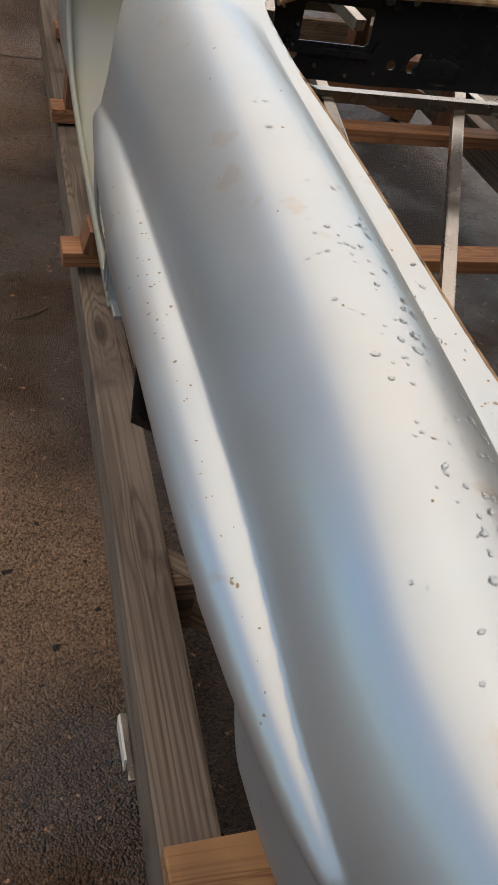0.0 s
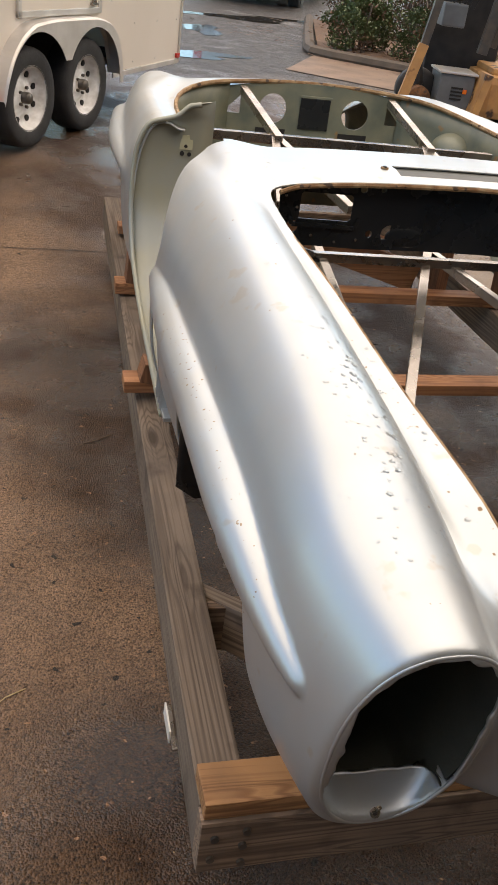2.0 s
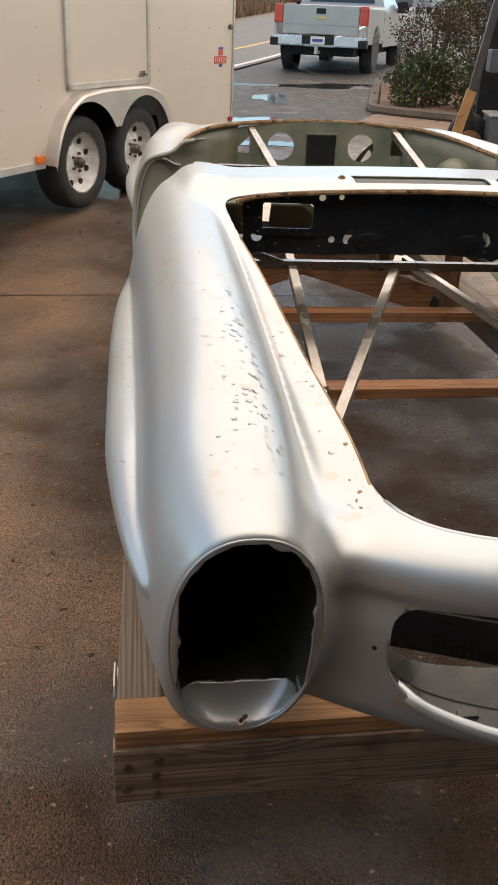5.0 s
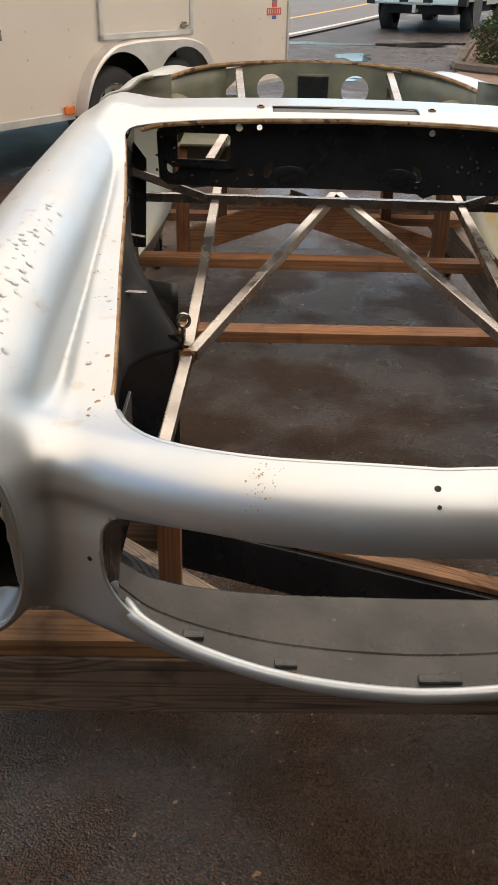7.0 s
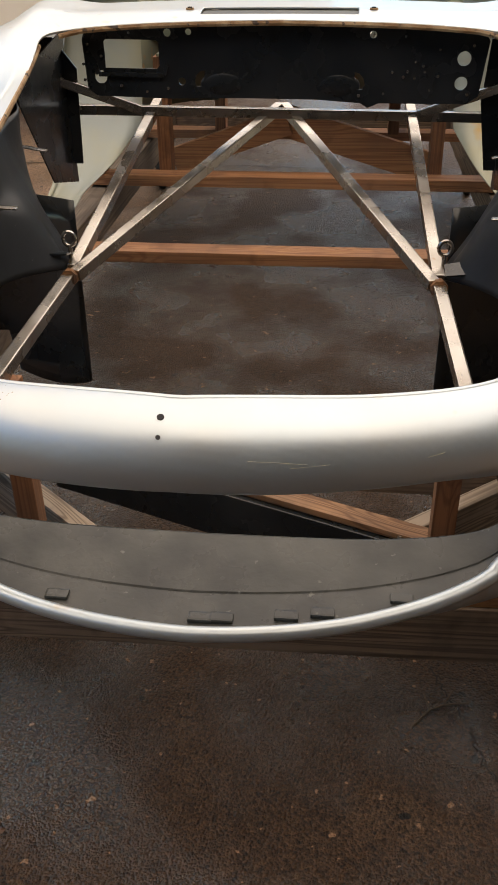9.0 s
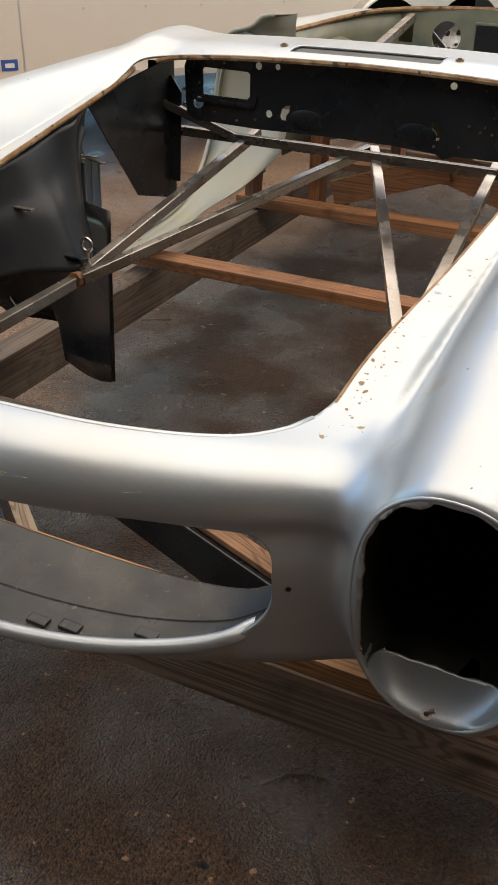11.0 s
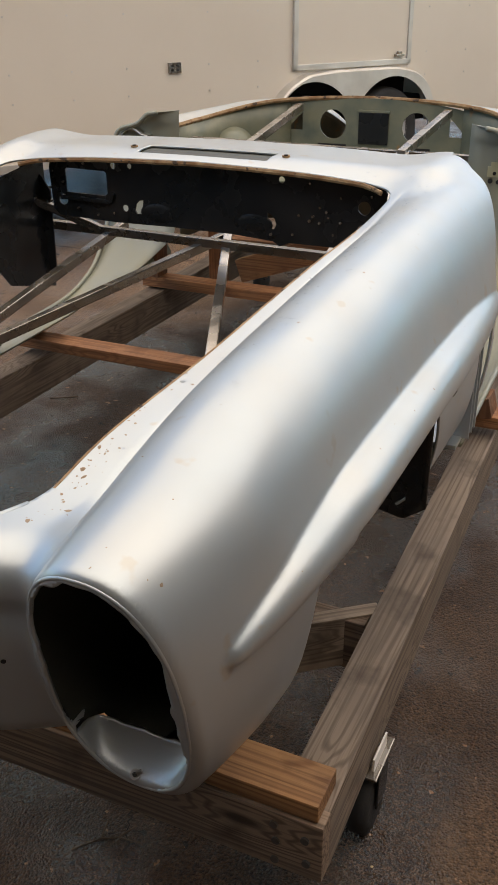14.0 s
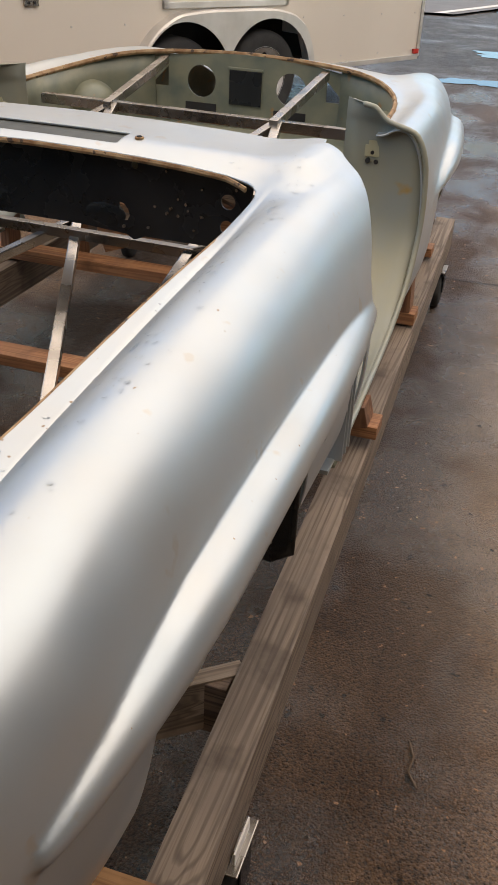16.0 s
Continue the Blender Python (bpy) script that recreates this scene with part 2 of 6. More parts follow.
def join(*bms):
    out = bms[0]
    for b in bms[1:]:
        me = bpy.data.meshes.new("tmp")
        b.to_mesh(me)
        b.free()
        out.from_mesh(me)
        bpy.data.meshes.remove(me)
    return out


def cylinder(r, depth, seg=24, m=None, r2=None, caps=True):
    bm = bmesh.new()
    bmesh.ops.create_cone(bm, cap_ends=caps, segments=seg, radius1=r, radius2=r if r2 is None else r2, depth=depth)
    if m:
        bm.transform(m)
    return bm


def lathe(profile, seg=40, m=None):
    """Turns a profile of (radius, height) round z."""
    bm = bmesh.new()
    rings = [[bm.verts.new((r * math.cos(a), r * math.sin(a), z)) for a in [2 * math.pi * k / seg for k in range(seg)]] for r, z in profile]
    for a, b in zip(rings, rings[1:]):
        for k in range(seg):
            bm.faces.new((a[k], a[(k + 1) % seg], b[(k + 1) % seg], b[k]))
    bmesh.ops.remove_doubles(bm, verts=bm.verts[:], dist=1e-5)
    bmesh.ops.recalc_face_normals(bm, faces=bm.faces[:])
    if m:
        bm.transform(m)
    return bm


def bar(a, b, w, h, up=(0, 0, 1), bevel=0.003):
    """A square bar or plank from a to b, w wide and h high."""
    a, b = Vector(a), Vector(b)
    d = (b - a).normalized()
    side = d.cross(Vector(up)).normalized()
    top = side.cross(d)
    m = Matrix((side, d, top)).transposed().to_4x4()
    m.translation = (a + b) / 2
    L = (b - a).length
    return box((-w / 2, -L / 2, -h / 2), (w / 2, L / 2, h / 2), bevel, m)


def sweep(points, r, seg=8, closed=False, flat=1.0):
    """A round (or flattened) rod along points."""
    bm = bmesh.new()
    pts = [Vector(p) for p in points]
    rings = []
    n = len(pts)
    for i, p in enumerate(pts):
        a, b = (pts[(i - 1) % n], pts[(i + 1) % n]) if closed else (pts[max(i - 1, 0)], pts[min(i + 1, n - 1)])
        d = (b - a).normalized()
        s = d.cross(Vector((0, 0, 1)))
        s = s.normalized() if s.length > 1e-4 else Vector((1, 0, 0))
        u = s.cross(d)
        rings.append([bm.verts.new(p + s * (r * math.cos(q)) + u * (r * flat * math.sin(q))) for q in [2 * math.pi * k / seg for k in range(seg)]])
    for i in range(n if closed else n - 1):
        a, b = rings[i], rings[(i + 1) % n]
        for k in range(seg):
            bm.faces.new((a[k], a[(k + 1) % seg], b[(k + 1) % seg], b[k]))
    if not closed:
        bm.faces.new(rings[0][::-1])
        bm.faces.new(rings[-1])
    bmesh.ops.recalc_face_normals(bm, faces=bm.faces[:])
    return bm


def grid_sheet(rows, closed=False):
    """A sheet of quads through rows of points."""
    bm = bmesh.new()
    vs = [[bm.verts.new(p) for p in r] for r in rows]
    for a, b in zip(vs, vs[1:]):
        for k in range(len(a) - 1):
            bm.faces.new((a[k], a[k + 1], b[k + 1], b[k]))
    bmesh.ops.recalc_face_normals(bm, faces=bm.faces[:])
    return bm


def plate(outline, thick, m=None, holes=()):
    """A flat plate of that outline (x, y), with holes, extruded by thick along z."""
    bm = bmesh.new()
    edges = []
    for loop in (outline, *holes):
        vs = [bm.verts.new((x, y, 0)) for x, y in loop]
        edges += [bm.edges.new((a, b)) for a, b in zip(vs, vs[1:] + vs[:1])]
    bmesh.ops.triangle_fill(bm, use_beauty=True, use_dissolve=False, edges=edges)
    geo = bmesh.ops.extrude_face_region(bm, geom=bm.faces[:])
    bmesh.ops.translate(bm, verts=[v for v in geo["geom"] if isinstance(v, bmesh.types.BMVert)], vec=(0, 0, thick))
    bmesh.ops.recalc_face_normals(bm, faces=bm.faces[:])
    if m:
        bm.transform(m)
    return bm


def ring_pts(cx, cy, r, seg=20, ry=None):
    return [(cx + r * math.cos(2 * math.pi * k / seg), cy + (ry or r) * math.sin(2 * math.pi * k / seg)) for k in range(seg)]


def solid(ob, thick, offset=-1.0):
    md = ob.modifiers.new("thickness", "SOLIDIFY")
    md.thickness, md.offset = thick, offset
    return ob


def keyed(t, keys):
    """Smooth values through (t, value) keys, for arrays."""
    ks = np.array([k for k, _ in keys], float)
    vs = np.array([v for _, v in keys], float)
    s = np.gradient(vs, ks)
    d = np.diff(vs) / np.diff(ks)
    for i in range(1, len(ks) - 1):
        s[i] = 0 if d[i - 1] * d[i] <= 0 else 2 * d[i - 1] * d[i] / (d[i - 1] + d[i])
    s[0], s[-1] = d[0], d[-1]
    t = np.clip(np.asarray(t, float), ks[0], ks[-1])
    i = np.clip(np.searchsorted(ks, t) - 1, 0, len(ks) - 2)
    h = ks[i + 1] - ks[i]
    u = (t - ks[i]) / h
    return ((1 + 2 * u) * (1 - u) ** 2 * vs[i] + u * (1 - u) ** 2 * h * s[i] + u * u * (3 - 2 * u) * vs[i + 1] + u * u * (u - 1) * h * s[i + 1])


def smin(a, b, k):
    h = np.clip(0.5 + 0.5 * (b - a) / k, 0, 1)
    return b + (a - b) * h - k * h * (1 - h)


def smax(a, b, k):
    return -smin(-a, -b, k)


def skin(f, lo, hi, h):
    """The surface f = 0 of a solid, as vertices and triangles: one vertex in each cell of a grid that the surface crosses."""
    n = [int(round((hi[k] - lo[k]) / h)) + 1 for k in range(3)]
    ax = [lo[k] + h * np.arange(n[k]) for k in range(3)]
    val = f(*np.meshgrid(*ax, indexing="ij"))
    neg = val < 0
    count = np.zeros([k - 1 for k in n])
    acc = np.zeros([k - 1 for k in n] + [3])
    for axis in range(3):
        a = [slice(None)] * 3
        b = [slice(None)] * 3
        a[axis], b[axis] = slice(0, -1), slice(1, None)
        va, vb = val[tuple(a)], val[tuple(b)]
        cross = neg[tuple(a)] != neg[tuple(b)]
        idx = np.argwhere(cross)
        t = va[cross] / (va[cross] - vb[cross])
        p = np.array(lo) + h * idx
        p[:, axis] += h * t
        o1, o2 = [k for k in range(3) if k != axis]
        for d1 in (0, 1):
            for d2 in (0, 1):
                c = idx.copy()
                c[:, o1] -= d1
                c[:, o2] -= d2
                ok = ((c >= 0) & (c < np.array(count.shape))).all(1)
                np.add.at(count, tuple(c[ok].T), 1)
                np.add.at(acc, tuple(c[ok].T), p[ok])
    used = count > 0
    index = -np.ones(count.shape, int)
    index[used] = np.arange(used.sum())
    verts = acc[used] / count[used][:, None]
    quads = []
    for axis in range(3):
        a = [slice(None)] * 3
        b = [slice(None)] * 3
        a[axis], b[axis] = slice(0, -1), slice(1, None)
        na, nb = neg[tuple(a)], neg[tuple(b)]
        idx = np.argwhere(na != nb)
        flip = na[na != nb]
        o1, o2 = (axis + 1) % 3, (axis + 2) % 3
        ok = (idx[:, o1] > 0) & (idx[:, o2] > 0) & (idx[:, o1] < n[o1] - 1) & (idx[:, o2] < n[o2] - 1)
        idx, flip = idx[ok], flip[ok]
        q = []
        for d1, d2 in ((1, 1), (0, 1), (0, 0), (1, 0)):
            c = idx.copy()
            c[:, o1] -= d1
            c[:, o2] -= d2
            q.append(index[tuple(c.T)])
        q = np.array(q).T
        q[~flip] = q[~flip][:, ::-1]
        quads.append(q)
    quads = np.concatenate(quads)
    e = 0.0015
    for _ in range(4):
        v = f(*verts.T)
        g = np.stack([(f(*(verts + e * np.eye(3)[k]).T) - f(*(verts - e * np.eye(3)[k]).T)) / (2 * e) for k in range(3)], 1)
        step = -(v / np.maximum((g * g).sum(1), 0.02))[:, None] * g
        ln = np.linalg.norm(step, axis=1, keepdims=True)
        verts = verts + step * np.minimum(1, 0.6 * h / np.maximum(ln, 1e-9))
    return verts, np.concatenate([quads[:, [0, 1, 2]], quads[:, [0, 2, 3]]])


def trim(verts, tris, c):
    """Keeps the part of a surface where c > 0, cut cleanly along c = 0."""
    val = c(*verts.T)
    inside = val > 0
    k = inside[tris].sum(1)
    keep = [tuple(t) for t in tris[k == 3]]
    verts = [tuple(v) for v in verts]
    made = {}

    def cut(a, b):
        key = (min(a, b), max(a, b))
        if key not in made:
            t = val[a] / (val[a] - val[b])
            made[key] = len(verts)
            verts.append(tuple(np.array(verts[a]) * (1 - t) + np.array(verts[b]) * t))
        return made[key]
    for t in tris[(k == 1) | (k == 2)]:
        t = [int(q) for q in t]
        poly = []
        for i in range(3):
            a, b = t[i], t[(i + 1) % 3]
            if inside[a]:
                poly.append(a)
            if inside[a] != inside[b]:
                poly.append(cut(a, b))
        keep += [(poly[0], poly[i], poly[i + 1]) for i in range(1, len(poly) - 1)]
    keep = np.array(keep)
    verts = np.array(verts)
    used = np.unique(keep)
    back = -np.ones(len(verts), int)
    back[used] = np.arange(len(used))
    return verts[used], back[keep]


def pieces(verts, tris, least=300):
    """The connected pieces of a surface, without crumbs."""
    root = list(range(len(verts)))

    def find(a):
        while root[a] != a:
            root[a] = root[root[a]]
            a = root[a]
        return a
    for a, b, c in tris.tolist():
        ra, rb, rc = find(a), find(b), find(c)
        root[rb] = ra
        root[find(rc)] = ra
    ids = np.array([find(a) for a in range(len(verts))])
    for i in np.unique(ids):
        t = tris[ids[tris[:, 0]] == i]
        if len(t) >= least:
            used = np.unique(t)
            back = -np.ones(len(verts), int)
            back[used] = np.arange(len(used))
            yield verts[used], back[t]


def mesh_part(name, verts, tris, mat, parent, label="", thick=0.0, lining=None):
    me = bpy.data.meshes.new(name)
    me.from_pydata([tuple(v) for v in verts], [], [tuple(int(k) for k in t) for t in tris])
    me.materials.append(mat)
    ob = new(name, me)
    ob.parent = parent
    smooth(ob)
    if thick:
        solid(ob, thick)
    if lining:
        me.materials.append(lining)
        ob.modifiers[-1].material_offset = 1
    return tagged(ob, label)


# ---- car body shell ----
CROWN = [(0.0, 0.925), (0.06, 0.948), (0.16, 0.966), (0.256, 0.982), (0.43, 1.021), (0.55, 1.038), (0.70, 1.052), (1.0, 1.075), (1.4, 1.096), (1.7, 1.106), (2.0, 1.106)]
TOP = [(-0.1, 0.885), (0.05, 0.898), (0.25, 0.885), (0.43, 0.92), (0.70, 0.955), (1.08, 1.012), (1.45, 1.068), (1.58, 1.105), (1.70, 1.132), (1.95, 1.13)]
HOOD_SIDE = [(0.10, 0.47), (0.30, 0.469), (0.43, 0.479), (0.70, 0.508), (1.08, 0.545), (1.45, 0.59), (1.6, 0.61)]
WIDTH = [(0.0, 0.10), (0.06, 0.110), (0.12, 0.123), (0.2, 0.137), (0.32, 0.149), (0.6, 0.153), (1.2, 0.158), (1.9, 0.168)]
AXIS_Z = [(0.0, 0.742), (0.3, 0.75), (0.9, 0.76), (2.0, 0.76)]


def face_plane(z):
    return 0.045 + (0.945 - z) * 0.21


def lamp_oval(a, z):
    dz = z - 0.742
    return ((np.abs(a - 0.69) / 0.112) ** 2.3 + (np.abs(dz) / np.where(dz > 0, 0.198, 0.211)) ** 2.3) ** (1 / 2.3)


def fender_field(a, y, z):
    cz, w = keyed(y, AXIS_Z), keyed(y, WIDTH)
    up = keyed(y, CROWN) - cz
    down = keyed(y, [(0, 0.205), (0.1, 0.22), (0.4, 0.27), (2, 0.33)])
    dz = z - cz
    cx = keyed(y, [(0, 0.69), (0.3, 0.70), (1.2, 0.702), (1.9, 0.70)])
    e = np.where((dz > 0) & (a > cx), keyed(y, [(0.1, 2.35), (0.7, 2.03), (1.5, 2.0), (1.9, 2.2)]), 2.35)
    r = ((np.abs(a - cx) / w) ** e + (np.abs(dz) / np.where(dz > 0, up, down)) ** e) ** (1 / e)
    return (r - 1) * w


def ledge_drop(a, y):
    """The step from the raised bonnet ledge down into the groove beside the wing."""
    side, width = keyed(y, HOOD_SIDE), keyed(y, [(0.2, 0.07), (0.43, 0.058), (0.7, 0.046), (1.08, 0.026), (1.45, 0.012)])
    u = np.clip((a - side - width) / keyed(y, [(0.2, 0.05), (0.43, 0.032), (0.8, 0.026), (1.45, 0.016)]), 0, 1)
    return keyed(y, [(0.10, 0.004), (0.25, 0.014), (0.40, 0.018), (1.1, 0.017), (1.4, 0.008), (1.55, 0.0)]) * u * u * (3 - 2 * u)


def nose_field(a, y, z):
    top = z - (keyed(y, TOP) - keyed(y, [(0, 0.13), (0.3, 0.05), (1.3, 0.02), (1.7, 0.03)]) * a * a - ledge_drop(a, y))
    back = keyed(z, [(0.48, 0.14), (0.52, 0.065), (0.56, 0.035), (0.60, 0.028), (0.65, 0.02), (0.73, 0.012), (0.775, 0.018), (0.81, 0.006), (0.85, 0.0), (0.95, 0.0)])
    front = (-0.032 + 0.60 * a * a + back) - y
    return smax(smax(top, front, 0.09), a - 0.66, 0.05)


def strake_field(a, y, z):
    cz = keyed(y, [(0.15, 0.785), (0.20, 0.793), (0.27, 0.803), (0.38, 0.815), (0.55, 0.826), (0.95, 0.833), (1.3, 0.832), (1.6, 0.822)])
    cx = keyed(y, [(0.15, 0.806), (0.25, 0.815), (0.4, 0.824), (0.6, 0.830), (1.0, 0.832), (1.4, 0.824), (1.6, 0.812)])
    w = keyed(y, [(0.15, 0.026), (0.18, 0.035), (0.25, 0.048), (0.38, 0.061), (0.55, 0.070), (1.2, 0.070), (1.6, 0.060)])
    hz = keyed(y, [(0.15, 0.018), (0.18, 0.024), (0.25, 0.034), (0.38, 0.045), (0.55, 0.053), (1.2, 0.055), (1.6, 0.048)])
    r = ((np.abs(a - cx) / w) ** 2.2 + (np.abs(z - cz) / hz) ** 2.2) ** (1 / 2.2)
    return smax((r - 1) * w, np.maximum(0.155 - y, y - 1.75), 0.02)


def plain_field(x, y, z):
    a = np.abs(x)
    f = smax(fender_field(a, y, z), face_plane(z) - y, 0.02)
    k = keyed(y, [(0.0, 0.12), (0.12, 0.10), (0.25, 0.055), (0.38, 0.018), (0.5, 0.008), (1.2, 0.008), (1.5, 0.05), (1.8, 0.09)])
    f = smin(f, nose_field(a, y, z), k)
    f = smin(f, strake_field(a, y, z), 0.006)
    return f


def front_field(x, y, z):
    a, f = np.abs(x), plain_field(x, y, z)
    dish = smax((lamp_oval(a, z) - 0.96) * 0.11, y - (face_plane(z) + 0.012 + 0.62 * (z - 0.535)), 0.03)
    dish = smax(dish, z - 0.64, 0.004)
    return smax(f, -dish, 0.006)


def rear_edge(z):
    return keyed(z, [(0.4, 1.60), (0.80, 1.60), (0.90, 1.60), (0.98, 1.66), (1.06, 1.75), (1.12, 1.83)])


def keep_hood(x, y, z):
    a = np.abs(x)
    side = keyed(y, HOOD_SIDE) - a
    front = y - keyed(a, [(0.0, 0.052), (0.2, 0.078), (0.3, 0.108), (0.39, 0.158), (0.44, 0.22), (0.47, 0.30)])
    back = keyed(a, [(0.0, 1.615), (0.3, 1.605), (0.5, 1.585), (0.62, 1.54)]) - y
    inside = smin(smin(side, front, 0.02), back, 0.07)
    return np.maximum(-inside, 0.80 - z)


def keep_grille(x, y, z):
    a = np.abs(x)
    top = keyed(a, [(0, 0.812), (0.3, 0.803), (0.42, 0.784), (0.5, 0.76)]) - z
    low = z - keyed(a, [(0, 0.556), (0.2, 0.562), (0.32, 0.574), (0.40, 0.592), (0.46, 0.63), (0.5, 0.68)])
    inside = smin(smin(top, low, 0.03), 0.468 - a, 0.045)
    return np.maximum(-inside, y - 0.24)


def keep_lamp(x, y, z):
    a = np.abs(x)
    p = y - face_plane(z)
    line = 0.607 - 0.006 * np.clip(1 - ((a - 0.69) / 0.09) ** 2, 0, 1) + 0.0012 * np.sin(a * 95) + 0.0006 * np.sin(a * 260)
    ragged = 0.958 + 0.004 * np.sin(a * 140 + z * 90) + 0.003 * np.sin(z * 210)
    torn = 0.006 * np.clip(np.sin(a * 61 + z * 47) * np.sin(z * 83 - a * 29) - 0.25, 0, 1)
    flange = np.where(z > 0.66, np.maximum(a - 0.787, 0.592 - a), -1.0)
    hole = np.maximum(np.maximum(np.maximum((lamp_oval(a, z) - ragged) * 0.11, flange) + torn * (z > 0.68), line - z), p - 0.16)
    return hole


def keep_arch(x, y, z):
    a = np.abs(x)
    r = np.sqrt((y - 0.745) ** 2 + (z - 0.57) ** 2) - 0.375
    lip = keyed(y, [(0.3, 0.80), (0.55, 0.822), (0.95, 0.825), (1.2, 0.822)])
    return np.maximum(np.maximum(r, z - lip), 0.6 - a)


def keep_vent(x, y, z):
    a = np.abs(x)
    inside = smin(smin(y - 1.44, 1.575 - y, 0.012), smin(z - 0.505, 0.80 - z, 0.012), 0.012)
    return np.maximum(-inside, 0.6 - a)


def keep_slot(x, y, z):
    a = np.abs(x)
    inside = smin(smin(y - 1.648, 1.732 - y, 0.004), 0.205 - a, 0.006)
    return np.maximum(-inside, 1.05 - z)


def keep_rest(x, y, z):
    a = np.abs(x)
    bottom = z - keyed(y, [(0, 0.515), (0.2, 0.505), (0.5, 0.50), (1.6, 0.46)])
    edge = np.where(a > 0.66, rear_edge(z), keyed(a, [(0, 1.915), (0.4, 1.90), (0.66, 1.86)])) - y
    return np.minimum(bottom, edge)


body = thing("sports_car_body", "bare silver-blue sports car shell without doors or bonnet on a dolly", "car body")
fv, ft = skin(front_field, (-0.935, -0.075, 0.44), (0.935, 1.985, 1.17), 0.0062)
for keep in (keep_rest, keep_hood, keep_grille, keep_lamp, keep_arch, keep_vent, keep_slot):
    fv, ft = trim(fv, ft, keep)
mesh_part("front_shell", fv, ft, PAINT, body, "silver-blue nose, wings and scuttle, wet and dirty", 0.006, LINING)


# rear wings and tail
COCKPIT = [(0, 3.215), (0.3, 3.20), (0.45, 3.17), (0.55, 3.11), (0.62, 2.99), (0.655, 2.80), (0.668, 2.5)]


def rear_field(x, y, z):
    a = np.abs(x)
    cz = 0.74
    up = keyed(y, [(2.3, 0.315), (2.5, 0.325), (2.9, 0.332), (3.4, 0.335), (4.0, 0.26), (4.35, 0.12)])
    w = keyed(y, [(2.3, 0.100), (2.9, 0.103), (3.35, 0.145), (3.6, 0.15), (4.1, 0.11), (4.35, 0.05)])
    cx = keyed(y, [(2.3, 0.740), (2.9, 0.736), (3.35, 0.665), (3.6, 0.63), (4.35, 0.52)])
    dz = z - cz
    f = (((np.abs(a - cx) / w) ** 2.3 + (np.abs(dz) / np.where(dz > 0, up, 0.3)) ** 2.3) ** (1 / 2.3) - 1) * w
    deck = smax(z - (keyed(y, [(2.3, 1.105), (2.8, 1.122), (3.2, 1.125), (3.6, 1.06), (4.1, 0.9), (4.35, 0.78)]) - 0.11 * a * a - keyed(y, [(3.1, 0.35), (3.4, 0.0)]) * np.maximum(0, a - 0.4) ** 2), a - keyed(y, [(3.1, 0.71), (3.4, 0.6)]), 0.04)
    f = smin(f, np.maximum(deck, y - 4.3), keyed(y, [(2.9, 0.03), (3.4, 0.06)]))
    sz = keyed(y, [(2.7, 0.80), (2.85, 0.85), (3.1, 0.875), (3.5, 0.87), (3.9, 0.80)])
    sw = keyed(y, [(2.7, 0.005), (2.85, 0.035), (3.1, 0.05), (3.5, 0.05), (3.9, 0.01)])
    sx = cx + w * 0.93
    s = (np.sqrt(((a - sx) / sw) ** 2 + ((z - sz) / (sw * 1.1)) ** 2) - 1) * sw
    return smin(f, np.maximum(s, np.maximum(2.7 - y, y - 3.95)), 0.012)


def keep_rear(x, y, z):
    a = np.abs(x)
    cockpit = np.maximum(y - keyed(a, COCKPIT), a - 0.668)
    jamb = y - keyed(z, [(0.4, 2.40), (0.8, 2.43), (1.0, 2.452), (1.12, 2.456)])
    arch = np.maximum(np.sqrt((y - 3.17) ** 2 + (z - 0.58) ** 2) - 0.37, np.maximum(z - 0.83, 0.5 - a))
    boot = -np.minimum(np.minimum(0.42 - a, z - 0.72), np.minimum(y - 3.42, 4.5 - y))
    cockpit = np.minimum(cockpit, boot)
    return np.minimum(np.minimum(cockpit, jamb), np.minimum(arch, z - 0.48))


rv, rt = skin(rear_field, (-0.935, 2.3, 0.44), (0.935, 4.42, 1.2), 0.017)
rv, rt = trim(rv, rt, keep_rear)
for k, (pv, pt) in enumerate(pieces(rv, rt)):
    mesh_part("rear_shell", pv, pt, PAINT, body, "silver-blue rear wing and tail moulding", 0.006, INNER)


# ---- inside the shell ----
def side_x(y):
    return float(keyed(y, HOOD_SIDE))


def top_z(a, y):
    return float(keyed(y, TOP)) - float(keyed(y, [(0, 0.13), (0.3, 0.05), (1.3, 0.02), (1.7, 0.03)])) * a * a


def shell_normal(x, y, z):
    e = 0.004
    g = np.stack([front_field(x + e, y, z) - front_field(x - e, y, z), front_field(x, y + e, z) - front_field(x, y - e, z), front_field(x, y, z + e) - front_field(x, y, z - e)], -1) / (2 * e)
    return g


def shell_tops(x, y):
    """The shell's top at x, y, and its normals."""
    lo, hi = np.full_like(x, 0.80), np.full_like(x, 1.2)
    for _ in range(26):
        mid = (lo + hi) / 2
        out = front_field(x, y, mid) > 0
        hi, lo = np.where(out, mid, hi), np.where(out, lo, mid)
    g = shell_normal(x, y, hi)
    return np.stack([x, y, hi], 1), g / np.linalg.norm(g, axis=1, keepdims=True)


def shell_hit(x, y, z):
    """The point of the shell nearest to a place, and its normal."""
    q = np.array([[x, y, z]], float)
    for _ in range(8):
        g = shell_normal(*q.T)
        v = front_field(*q.T)
        q = q - (v / (g * g).sum(1))[:, None] * g
    g = shell_normal(*q.T)[0]
    return Vector(q[0]), Vector(g).normalized()


